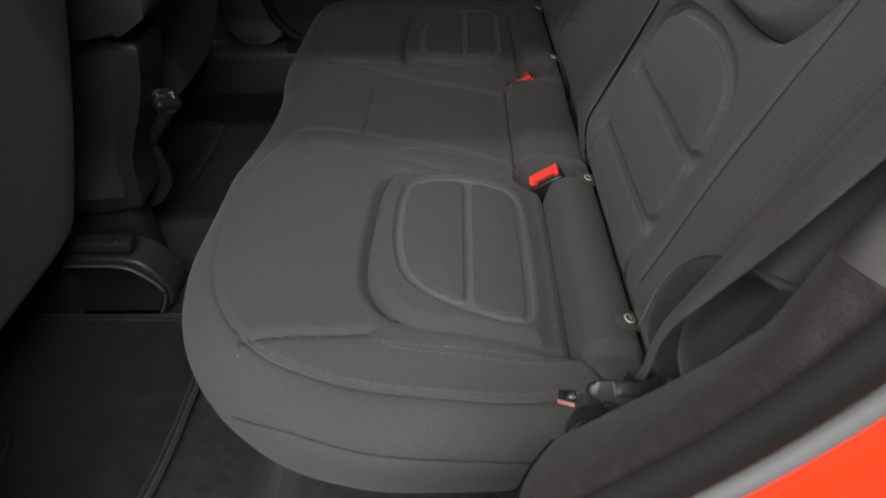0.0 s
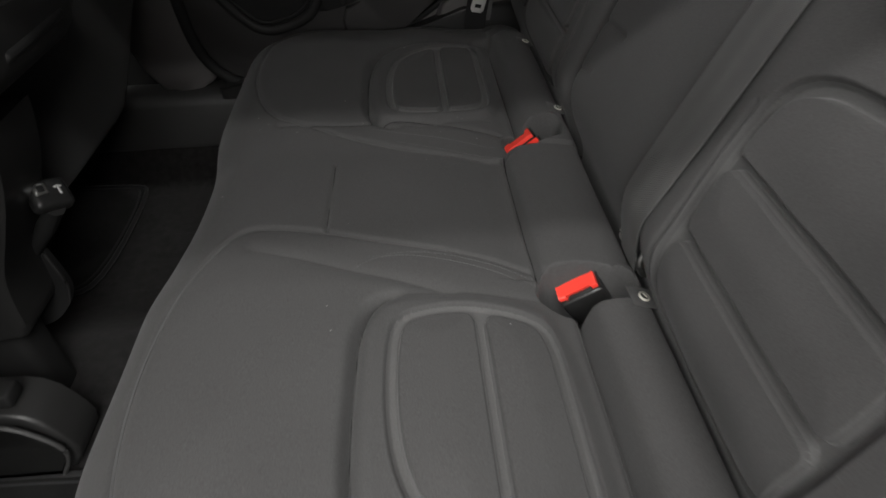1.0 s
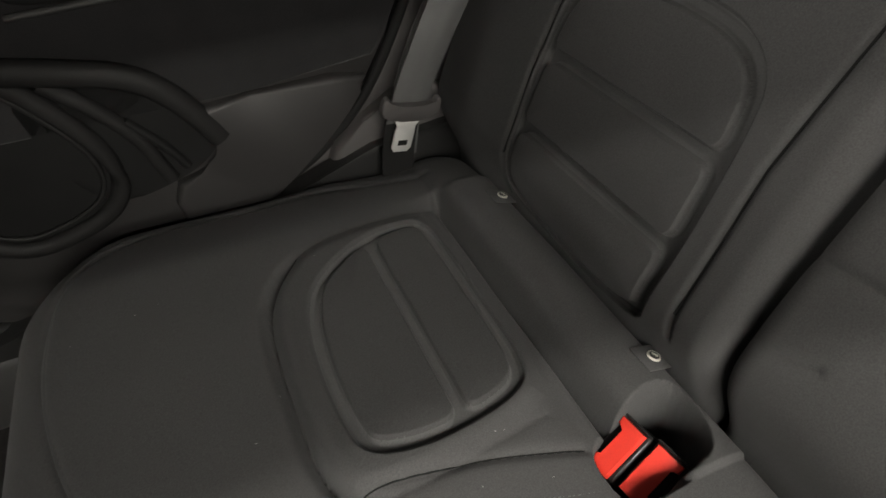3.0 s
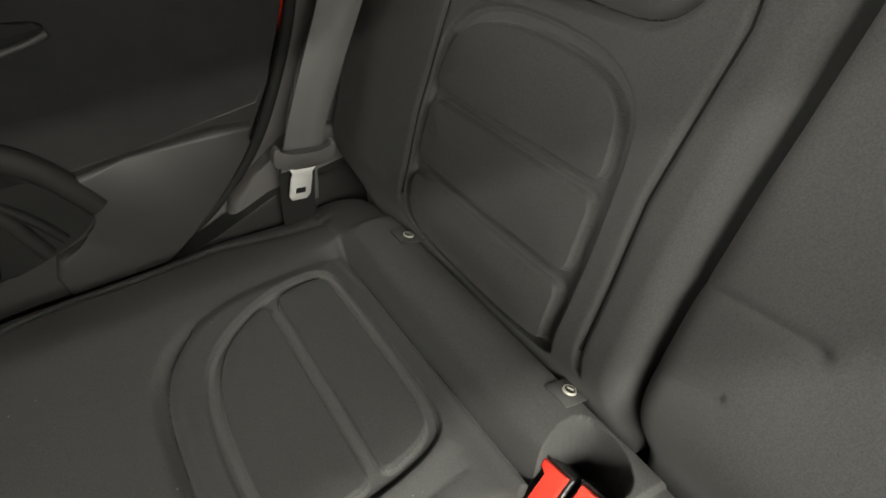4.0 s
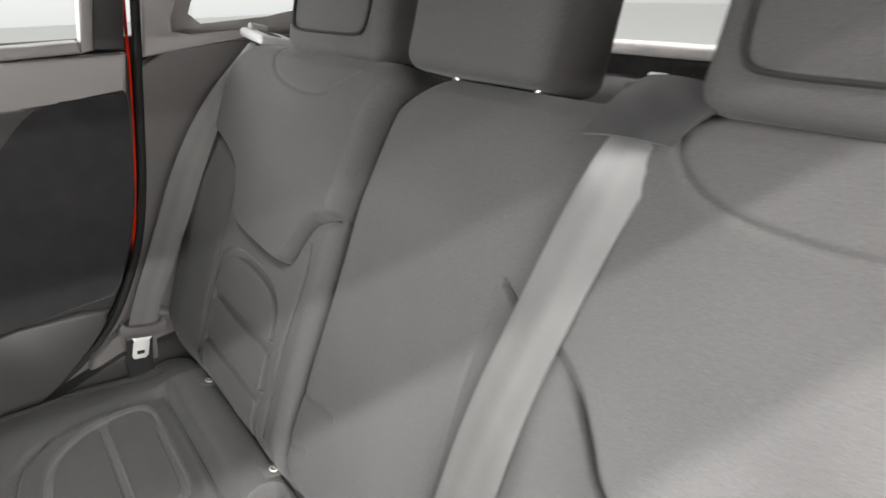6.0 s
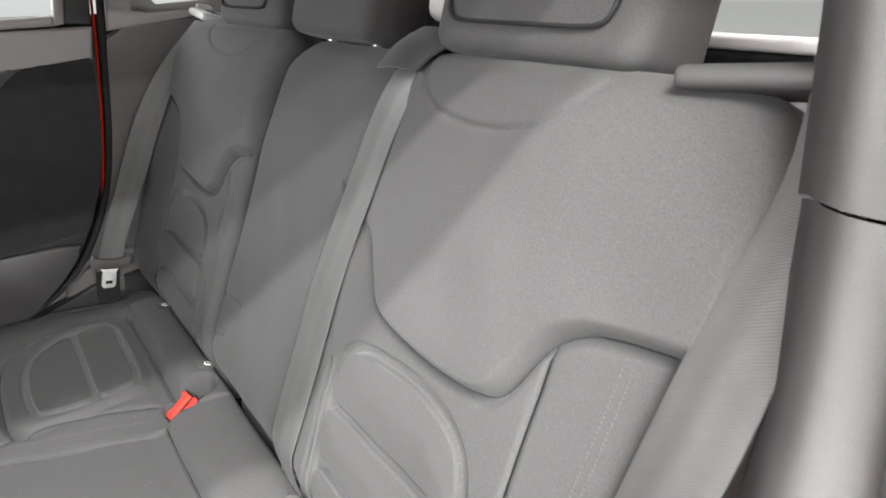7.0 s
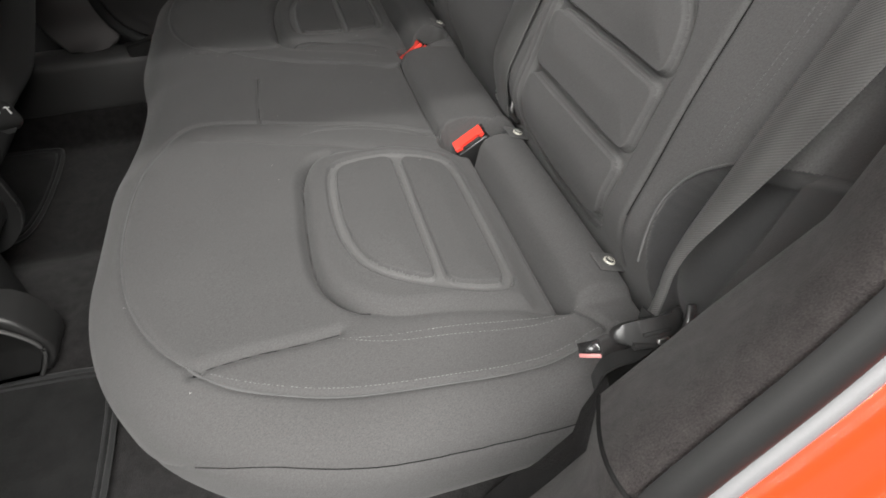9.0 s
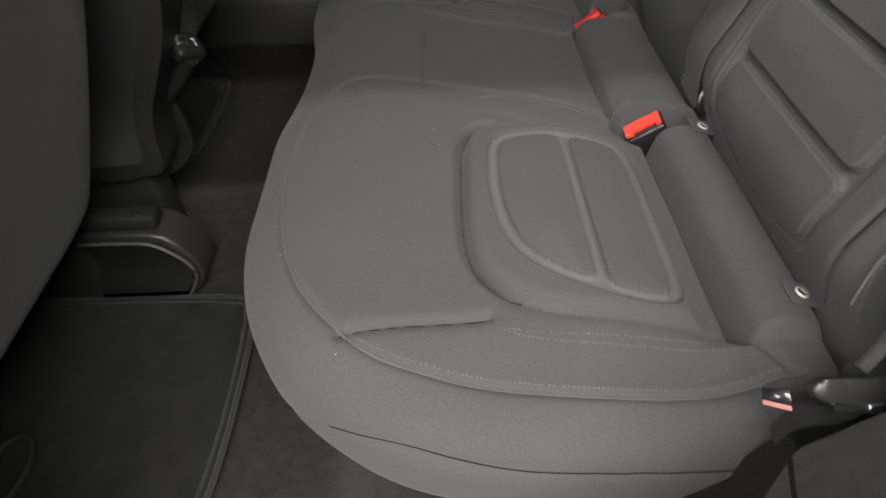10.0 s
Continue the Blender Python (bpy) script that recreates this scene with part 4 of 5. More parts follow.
part("lock_tab", rounded((0.012, 0.006, 0.004), 0.0015, 2, tm @ pose(0.010, -0.0125, 0.005)), METAL, near_belt, "small bright catch")
part("blade", plate([(-0.009, -0.005), (0.009, -0.005), (0.009, 0.005), (-0.009, 0.005)], lambda u, v, n: frame_of((-0.083, -0.567, 0.368), (0.018, -0.010, 0.018), (0.02, 0.55, 0.40)) @ Vector((u, v, n)), 0.002, 0.0005, 1), GLOSS, near_belt, "black coated belt tongue blade")
part("tag", rounded((0.018, 0.0032, 0.0010), 0.0005, 1, frame_of((-0.084, -0.573, 0.366), (0.018, -0.010, 0.019), (0.02, 0.5, 0.6))), TAG, near_belt, "small pink sewn tag")
part("strap_loop", ribbon([(-0.020, -0.575, 0.374), (-0.046, -0.590, 0.370), (-0.078, -0.588, 0.366), (-0.085, -0.590, 0.345)], [(-0.016, -0.560, 0.370), (-0.042, -0.575, 0.364), (-0.072, -0.572, 0.362), (-0.080, -0.575, 0.342)]), DARK, near_belt)


# ---------------------------------------------------------------- car body, side by the closed door
def far_y(z, out=0.0):
    return 0.679 - 0.16 * z + out


def on_far(out):
    """Places on the closed side: u along the car, v up, n into the cabin."""
    return lambda u, v, n: Vector((u, far_y(v, out) - n, v))


DOOR_REAR = [(-0.215, 0.300), (-0.185, 0.328), (-0.144, 0.364), (-0.105, 0.410), (-0.069, 0.479), (-0.040, 0.545), (-0.022, 0.620), (-0.004, 0.740), (0.008, 0.840)]
DOOR_FRONT = [(-0.640, 0.840), (-0.640, 0.340), (-0.632, 0.275), (-0.600, 0.222), (-0.540, 0.196), (-0.44, 0.194), (-0.32, 0.225), (-0.25, 0.270)]

wall_far = thing("wall_far", (0.0, 0.66, 0.0), "dark painted body side with the door opening", "car body", kind="structure")
shell = plate([(-1.70, 0.0), (1.00, 0.0), (1.00, 0.86), (-1.70, 0.86)], on_far(0.065), 0.03, 0)
part("side_shell", shell, RUBBER, wall_far)
# red body edge seen in the gap behind the door
gap_line = smooth_line([(-0.040, 0.515), (-0.030, 0.565), (-0.015, 0.637), (-0.001, 0.733), (0.010, 0.820), (0.018, 0.90), (0.030, 1.00)], 2)
part("red_flange", ribbon([on_far(0.022)(x - 0.0004, z, 0) for x, z in gap_line], [on_far(0.019)(x + 0.0014, z, 0) for x, z in gap_line], 0.003, 0), PAINT, wall_far, "red painted body edge in the door gap")
seal_line = smooth_line([(-0.25, 0.285), (-0.180, 0.322), (-0.136, 0.358), (-0.095, 0.405), (-0.058, 0.476), (-0.030, 0.545), (-0.008, 0.640), (0.008, 0.760), (0.022, 0.860), (0.040, 1.00)], 2)
part("door_seal", tube([on_far(0.012)(x + 0.004, z, 0.0) for x, z in seal_line], 0.0065, 8), RUBBER, wall_far, "black rubber door seal")
front_seal = smooth_line([(-0.648, 0.86), (-0.650, 0.36), (-0.642, 0.27), (-0.604, 0.210), (-0.54, 0.184), (-0.42, 0.180), (-0.31, 0.212), (-0.235, 0.275)], 2)
part("door_seal", tube([on_far(0.000)(x, z, 0.0) for x, z in front_seal], 0.012, 8), RUBBER, wall_far, "black rubber door seal")
part("lower_filler", plate([(-0.62, 0.10), (0.05, 0.10), (0.05, 0.36), (-0.10, 0.345), (-0.22, 0.300), (-0.40, 0.235), (-0.62, 0.200)], on_far(-0.026), 0.03, 0.008, 2), COLUMN, wall_far, "dark trim between door and cushion")
part("sill", rounded((1.2, 0.10, 0.13), 0.02, 3, pose(-0.78, 0.672, 0.115)), PLASTIC, wall_far, "dark grained sill trim")
bpillar = smooth_line([(-0.655, 0.86), (-0.655, 0.37), (-0.648, 0.27), (-0.622, 0.21), (-0.66, 0.18), (-0.80, 0.18), (-0.80, 0.86)], 2, True)
part("door_pillar_trim", plate(bpillar, on_far(0.012), 0.03, 0.012, 3), PANEL, wall_far, "grey pillar trim between the doors")
part("pillar_foot", plate([(-0.56, 0.17), (-0.66, 0.165), (-0.80, 0.165), (-0.80, 0.06), (-0.56, 0.06)], on_far(-0.01), 0.03, 0.01, 2), PLASTIC, wall_far)

door = thing("rear_door", (-0.30, 0.66, 0.19), "closed rear door with dark cloth insert and speaker", "car door")
outline = smooth_line(DOOR_FRONT, 1).tolist() + DOOR_REAR
part("lower_trim", plate(outline, on_far(0.0), 0.04, 0.006, 2), DOORTRIM, door, "grey grained plastic door trim")
insert = smooth_line([(-0.60, 0.449), (-0.092, 0.449), (-0.070, 0.485), (-0.042, 0.550), (-0.024, 0.62), (-0.010, 0.72), (-0.005, 0.770), (-0.003, 0.786), (-0.012, 0.787), (-0.050, 0.786), (-0.103, 0.785), (-0.130, 0.773), (-0.163, 0.742), (-0.211, 0.685), (-0.30, 0.62), (-0.60, 0.60)], 1, True)
part("cloth_insert", plate(insert, on_far(-0.004), 0.02, 0.004, 2), SOFT, door, "dark cloth door insert")
part("upper_trim", plate([(-0.64, 0.776), (-0.135, 0.776), (-0.105, 0.789), (-0.004, 0.786), (0.006, 0.842), (-0.64, 0.842)], on_far(-0.003), 0.03, 0.006, 3), TRIM, door, "grey upper door trim under the window")
part("window_ledge", plate([(-0.64, 0.832), (-0.050, 0.846), (-0.050, 0.862), (-0.64, 0.850)], on_far(-0.006), 0.05, 0.006, 3), TRIM, door, "pale grey window ledge")
ledge = smooth_line([(-0.092, 0.447), (-0.272, 0.4465), (-0.293, 0.436), (-0.276, 0.415), (-0.266, 0.396), (-0.272, 0.378), (-0.290, 0.365), (-0.340, 0.352), (-0.33, 0.26), (-0.24, 0.285), (-0.189, 0.332), (-0.150, 0.366), (-0.110, 0.412)], 1, True)
part("armrest_base", plate(ledge, on_far(-0.014), 0.03, 0.010, 4), DOORTRIM, door, "grey raised lower trim at the rear of the door")
pocket = smooth_line([(-0.440, 0.530), (-0.379, 0.516), (-0.329, 0.503), (-0.297, 0.476), (-0.268, 0.428), (-0.264, 0.405), (-0.292, 0.370), (-0.350, 0.350), (-0.40, 0.345), (-0.43, 0.40)], 2, True)
part("pocket", plate(pocket, on_far(-0.004), 0.02, 0.004, 2), RUBBER, door, "dark moulded grip pocket")
band = smooth_line([(-0.445, 0.527), (-0.379, 0.510), (-0.334, 0.497), (-0.303, 0.470), (-0.277, 0.425), (-0.268, 0.404)], 2)
part("pocket_rim", tube([on_far(-0.008)(x, z, 0.002) for x, z in band], (0.010, 0.013), 10), DOORDARK, door, "grey rounded rim over the pocket")
part("pocket_rib", tube([on_far(-0.006)(x, z, 0.002) for x, z in smooth_line([(-0.405, 0.505), (-0.372, 0.470), (-0.345, 0.425), (-0.338, 0.395), (-0.330, 0.365)], 2)], (0.007, 0.008), 8), DOORDARK, door)
part("pocket_rib", tube([on_far(-0.006)(x, z, 0.002) for x, z in smooth_line([(-0.352, 0.448), (-0.325, 0.410), (-0.310, 0.376)], 2)], (0.004, 0.005), 8), DARK, door)
RECESS = smooth_line([(-0.590, 0.505), (-0.555, 0.540), (-0.500, 0.546), (-0.462, 0.535), (-0.430, 0.510), (-0.402, 0.465), (-0.382, 0.422), (-0.378, 0.380), (-0.395, 0.345), (-0.440, 0.322), (-0.500, 0.312), (-0.540, 0.350), (-0.580, 0.410), (-0.602, 0.460)], 2, True)
centre = RECESS.mean(axis=0)
part("speaker_ring", tube([on_far(-0.006)(u, v, 0.0) for u, v in RECESS], (0.008, 0.010), 10, True), DOORDARK, door, "grey moulded surround of the speaker recess")
part("inner_ring", tube([on_far(-0.006)(u, v, 0.0) for u, v in centre + (RECESS - centre) * 0.86], (0.003, 0.003), 8, True), DOORDARK, door, "thin inner ring of the recess")
part("speaker_grille", plate(centre + (RECESS - centre) * 0.95, on_far(-0.003), 0.02, 0.002, 1), RUBBER, door, "black speaker grille")
part("handle_recess", plate(smooth_line([(-0.40, 0.600), (-0.262, 0.594), (-0.238, 0.586), (-0.245, 0.577), (-0.30, 0.572), (-0.40, 0.570)], 2, True), on_far(-0.008), 0.02, 0.004, 2), RUBBER, door, "dark door pull recess")
part("handle", tube([on_far(-0.012)(x, z, 0.002) for x, z in smooth_line([(-0.40, 0.567), (-0.30, 0.570), (-0.262, 0.574), (-0.240, 0.580)], 2)], 0.0035, 8), PLASTIC, door, "grey door pull edge")
part("window_frame", plate([(-0.050, 0.846), (-0.034, 0.849), (0.012, 1.09), (-0.012, 1.09)], on_far(-0.003), 0.03, 0.004, 2), TRIM, door)
part("window_frame", plate([(-0.034, 0.849), (0.006, 0.846), (0.046, 1.09), (0.012, 1.09)], on_far(0.004), 0.03, 0.003, 2), DOORTRIM, door)
part("window_frame", plate([(-0.66, 0.86), (-0.64, 0.86), (-0.62, 1.09), (-0.66, 1.09)], on_far(0.0), 0.03, 0.004, 2), RUBBER, door)
pane = part("pane", plate([(-0.65, 0.83), (-0.04, 0.83), (0.0, 1.09), (-0.65, 1.09)], on_far(0.012), 0.004, 0), GLASS, door, "clear window glass", smooth=False)
pane.visible_shadow = False


def pillar_trims(side):
    """Trim between rear door and backrest: lower quarter panel, upper pillar cover, belt guide."""
    at = lambda out: (lambda u, v, n: Vector((u, side * (far_y(v, out) - n), v)))
    t = thing("pillar_trim", (0.12, side * 0.60, 0.3), "dark grey moulded trim beside the rear backrest", "interior trim", "pillar trims")
    low = smooth_line([(0.024, 0.838), (0.014, 0.760), (-0.004, 0.640), (-0.026, 0.545), (-0.050, 0.478), (-0.090, 0.405), (-0.130, 0.358), (-0.175, 0.318), (-0.22, 0.285), (-0.22, 0.20), (0.35, 0.20), (0.35, 0.850), (0.18, 0.848)], 1, True)
    part("lower_panel", plate(low, at(0.010), 0.03, 0.005, 3), PANEL, t)
    return t, at


far_trim, at_far = pillar_trims(1)
part("upper_cover", plate([(0.030, 0.833), (0.18, 0.851), (0.36, 0.853), (0.36, 0.863), (0.255, 0.866), (0.100, 0.856), (0.070, 0.862), (0.070, 0.885), (0.160, 1.09), (0.070, 1.09)], at_far(0.008), 0.03, 0.005, 3), TRIM, far_trim, "grey upper pillar cover")
part("window_reveal", plate([(0.070, 0.862), (0.100, 0.857), (0.255, 0.866), (0.36, 0.862), (0.36, 0.90), (0.23, 0.880), (0.12, 0.868), (0.098, 0.888), (0.19, 1.09), (0.16, 1.09), (0.070, 0.885)], at_far(0.022), 0.02, 0.006, 3), TRIM, far_trim, "pale reveal of the small quarter window")
part("belt_shield", plate(smooth_line([(-0.16, 0.335), (-0.085, 0.392), (-0.035, 0.415), (0.01, 0.395), (0.06, 0.330), (0.06, 0.24), (-0.14, 0.24)], 1, True), at_far(-0.012), 0.03, 0.012, 3), PANEL, far_trim, "grey moulded shield behind the belt")
quarter = part("pane", plate([(0.10, 0.86), (0.60, 0.86), (0.60, 1.05), (0.18, 1.05)], at_far(0.035), 0.004, 0), GLASS, far_trim, "small quarter window glass", smooth=False)
quarter.visible_shadow = False


def belt_guide(x, y, z, label):
    g = thing("belt_guide", (0.185, y, z), label, "belt guide", "belt guides")
    s = 1 if y > 0 else -1
    m = pose(x, y, z, s * 6, 14, 0)
    part("bezel", rounded((0.070, 0.085, 0.014), 0.006, 4, m), WHITE if s > 0 else PLASTIC, g, "moulded belt exit bezel")
    part("slot", rounded((0.022, 0.052, 0.010), 0.004, 3, m @ pose(-0.004, 0, 0.0035)), RUBBER, g)
    part("hook", rounded((0.030, 0.012, 0.012), 0.005, 3, m @ pose(-0.010, s * 0.034, 0.010)), WHITE if s > 0 else PLASTIC, g)
    return g


belt_guide(0.202, 0.490, 0.850, "pale grey plastic belt exit on the backrest shoulder")
belt_guide(0.180, -0.537, 0.848, "grey plastic belt exit on the backrest shoulder")
middle_guide = thing("belt_guide", (0.18, -0.20, 0.84), "dark grey belt exit over the middle backrest", "belt guide", "belt guides")
part("bezel", rounded((0.055, 0.064, 0.018), 0.007, 4, pose(0.205, -0.200, 0.844, 0, 14, 8)), PLASTIC, middle_guide)
part("clip", rounded((0.008, 0.014, 0.005), 0.002, 2, pose(0.215, -0.175, 0.858, 0, 14, 8)), WHITE, middle_guide, "pale plastic clip")


# ---------------------------------------------------------------- car body, side with the open door
def near_y(z, out=0.0):
    return -(0.679 - 0.16 * z + out)


SEAL_XZ = [(-1.70, 0.10), (-0.75, 0.10), (-0.45, 0.13), (-0.28, 0.24), (-0.19, 0.345), (-0.130, 0.430), (-0.100, 0.458), (-0.060, 0.492), (-0.030, 0.522), (0.000, 0.558), (0.032, 0.605), (0.060, 0.655), (0.077, 0.725), (0.090, 0.807), (0.105, 0.90), (0.125, 1.00), (0.12, 1.06), (0.05, 1.085)]
SEAL_XZ = smooth_line(SEAL_XZ, 3)


def sweep(profile, mat, name, parent, label=""):
    """A strip along the door opening: profile gives, for each station, places across the strip."""
    rows = [profile(float(x), float(z), i) for i, (x, z) in enumerate(SEAL_XZ)]
    bm = bmesh.new()
    grid = [[bm.verts.new(p) for p in row] for row in rows]
    for a, b in zip(grid, grid[1:]):
        for j in range(len(a) - 1):
            bm.faces.new((a[j], a[j + 1], b[j + 1], b[j]))
    return part(name, bm, mat, parent, label)


def outward(i):
    """Direction away from the opening, in the body side's plane."""
    a, b = SEAL_XZ[max(i - 1, 0)], SEAL_XZ[min(i + 1, len(SEAL_XZ) - 1)]
    d = np.array(b) - np.array(a)
    d /= np.linalg.norm(d)
    return np.array([d[1], -d[0]])  # to the rear and down


def strip(stations):
    """Rows across the opening's edge: (away from the opening, out of the car)."""
    def profile(x, z, i):
        o = outward(i)
        return [Vector((x + o[0] * a, near_y(z + o[1] * a, out), z + o[1] * a)) for a, out in stations]
    return profile


wall_near = thing("wall_near", (0.0, -0.70, 0.0), "red painted body edge round the open rear door", "car body", kind="structure")
arc = lambda r, c0, c1, n=9: [(c0 + r * math.cos(t), c1 + r * math.sin(t)) for t in np.linspace(math.pi, 0, n)]
sweep(strip(arc(0.0135, 0.0055, 0.099)), SEAL, "door_seal", wall_near, "thick black rubber door seal")
sweep(strip([(0.017, 0.092), (0.018, 0.108), (0.019, 0.112), (0.022, 0.114), (0.025, 0.114), (0.029, 0.111)]), FLANGE, "grey_lip", wall_near, "pale grey lip outside the seal")
sweep(strip([(0.028, 0.108), (0.032, 0.116), (0.045, 0.121), (0.065, 0.124), (0.078, 0.130), (0.088, 0.150), (0.110, 0.170), (0.20, 0.185), (0.34, 0.190)]), PAINT, "red_body", wall_near, "glossy red painted body side")

part("quarter_shell", plate([(0.36, 0.05), (1.00, 0.05), (1.00, 0.86), (0.36, 0.86)], lambda u, v, n: Vector((u, near_y(v, 0.155) + n, v)), 0.02, 0.004, 1), PAINT, wall_near, "red painted rear quarter of the body")
part("rear_inner_side", plate([(0.30, 0.05), (1.00, 0.05), (1.00, 0.85), (0.30, 0.85)], lambda u, v, n: Vector((u, near_y(v, 0.06) + n, v)), 0.02, 0.004, 1), RUBBER, wall_near)

felt = thing("wheel_arch_trim", (-0.05, -0.63, 0.1), "dark felt covered wheel arch trim by the open door", "interior trim")


# inner edge of the trim and the place where it meets the seat, by stations of the seal
SILL_X = [-1.70, -0.45, -0.28, -0.19, -0.13]
SILL_INNER = ([0.0, 0.020, 0.030, 0.022, 0.030], [-0.050, -0.050, -0.065, -0.073, -0.098])
SILL_SEAT = ([0.0, 0.030, 0.060, 0.045, 0.050], [-0.085, -0.095, -0.125, -0.150, -0.155])
ARCH_Z = [0.42, 0.492, 0.522, 0.558, 0.605, 0.655, 0.725, 0.807, 0.90, 1.06]
ARCH_X = [-0.108, -0.030, -0.005, 0.006, 0.022, 0.048, 0.075, 0.097, 0.112, 0.132]
ARCH_UP = [0.378, 0.438, 0.470, 0.525, 0.600, 0.655, 0.725, 0.807, 0.90, 1.06]
ARCH_OUT = [0.0, 0.0, 0.008, 0.035, 0.050, 0.053, 0.055, 0.055, 0.055, 0.055]


def inner_edge(x, z):
    """Inner edge of the trim opposite a station of the seal."""
    if x < -0.131:
        a, b = x + np.interp(x, SILL_X, SILL_INNER[0]), z + np.interp(x, SILL_X, SILL_INNER[1])
        return Vector((a, near_y(b, 0.0), b))
    b = float(np.interp(z, ARCH_Z, ARCH_UP))
    return Vector((float(np.interp(z, ARCH_Z, ARCH_X)), near_y(b, float(np.interp(z, ARCH_Z, ARCH_OUT))), b))


def seat_edge(x, z):
    """Where the panel inside the trim ends, against the seat."""
    if x < -0.131:
        return Vector((x + np.interp(x, SILL_X, SILL_SEAT[0]), -0.570, z + np.interp(x, SILL_X, SILL_SEAT[1])))
    i = inner_edge(x, z)
    k = float(ease(np.array((z - 0.46) / 0.10)))
    low = Vector((float(np.interp(z, [0.42, 0.492, 0.56], [-0.075, 0.000, 0.060])), -0.577, float(np.interp(z, [0.42, 0.492, 0.56], [0.340, 0.370, 0.45]))))
    return low.lerp(i + Vector((0.020, 0.002, 0.0)), k)


def edge_profile(x, z, i):
    """Across the trim from the seal to its inner edge: a soft roll, with its rim turned in."""
    o = outward(i)
    start, end = Vector((x - o[0] * 0.002, near_y(z, 0.098), z - o[1] * 0.002)), inner_edge(x, z)
    k = float(ease(np.array((z - 0.54) / 0.10)))
    rows = []
    for t in np.linspace(0, 1, 16):
        bulge = (0.017 * (1 - k) + 0.010 * k) * math.sin(math.pi * t ** (0.8 + 0.9 * k))
        p = start.lerp(end, t) + Vector((-o[0] * bulge, -0.25 * bulge, -o[1] * bulge))
        rows.append(p)
    turn = Vector((o[0] * 0.006, 0.004, o[1] * 0.006))
    rows.append(end + turn)
    rows.append(end + turn * 3 + Vector((0.004, 0.002, -0.004)))
    return rows


def panel_profile(x, z, i):
    """From under the trim's inner edge to the seat."""
    o = outward(i)
    a, b = inner_edge(x, z) + Vector((o[0] * 0.006, 0.0005, o[1] * 0.006)), seat_edge(x, z)
    side = Vector((0, -1, 0))
    return [a.lerp(b, t) + side * 0.006 * math.sin(math.pi * t) for t in np.linspace(0, 1, 8)]


def sheet(rows, mat, name, parent, label="", thick=0.004):
    bm = bmesh.new()
    grid = [[bm.verts.new(p) for p in row] for row in rows]
    for a, b in zip(grid, grid[1:]):
        for j in range(len(a) - 1):
            bm.faces.new((a[j], a[j + 1], b[j + 1], b[j]))
    bmesh.ops.solidify(bm, geom=bm.faces[:], thickness=thick)
    return part(name, bm, mat, parent, label)


def stations(test, f):
    """Rows of a profile at the stations of the seal that pass a test."""
    return [f(float(x), float(z), i) for i, (x, z) in enumerate(SEAL_XZ) if test(x, z)]


arch_low = lambda x, z: x >= -0.135 and z <= 0.600
sheet(stations(arch_low, edge_profile), FELT, "upper_felt", felt, "dark brownish felt over the wheel arch")
sheet(stations(lambda x, z: -1.0 < x <= -0.128, edge_profile), FELT, "sill_felt", felt, "dark carpet over the door sill")
sheet(stations(lambda x, z: -1.0 < x <= -0.128, panel_profile), CARPET, "sill_carpet", felt, "black smooth carpet against the cushion")

seam_row = stations(lambda x, z: x >= -0.135, edge_profile)[0]
part("joint", tube([p + Vector((-0.0006, -0.0006, 0.0)) for p in seam_row[:16]], 0.0016, 6), SEAM_SHADE_JOINT, felt, "dark joint between the two covers")

near_trim = thing("pillar_trim", (0.12, -0.62, 0.6), "grey moulded pillar trim beside the open door", "interior trim", "pillar trims")
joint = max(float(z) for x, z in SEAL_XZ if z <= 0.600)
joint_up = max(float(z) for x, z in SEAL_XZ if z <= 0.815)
sheet(stations(lambda x, z: joint - 1e-6 <= z <= joint_up + 1e-6, edge_profile), TRIM_SHADED, "lower_cover", near_trim, "grey plastic lower pillar cover")
sheet([[p + Vector((0.002, 0.003, 0.001)) for p in row] for row in stations(lambda x, z: joint_up - 1e-6 <= z <= 1.07 and x > 0, edge_profile)], TRIM_SHADED, "upper_cover", near_trim, "grey plastic upper pillar cover")
sheet(stations(lambda x, z: x >= -0.135 and z <= 1.0, panel_profile), QUARTER, "lower_panel", near_trim, "dark smooth panel behind the belt")

# ---------------------------------------------------------------- floor, mats
floor = thing("floor", (-0.6, 0.0, -0.02), "black carpeted car floor", "floor", kind="structure")
rng = np.random.default_rng(4)
xs, ys = np.linspace(-1.70, 1.0, 91), np.linspace(-0.70, 0.70, 61)
FX, FY = np.meshgrid(xs, ys, indexing="ij")
FZ = 0.035 * ease((0.17 - np.abs(FY - 0.01)) / 0.09) * ease((-0.36 - FX) / 0.15) + 0.002 * soft_noise(FX, FY, 0.2, 2)
FZ += 0.165 * ease((FX + 0.46) / 0.10)
FZ += 0.07 * ease((np.abs(FY) - 0.575) / 0.05)
verts = np.stack([FX, FY, FZ - 0.004], -1)
v, f, nv = grid_parts(verts, np.zeros(FX.shape, int))[0]
attach(array_mesh("carpet", v, f, nv, CARPET), floor)
part("underbody", rounded((2.72, 1.42, 0.02), 0.004, 1, pose(-0.35, 0.0, -0.03)), RUBBER, floor)


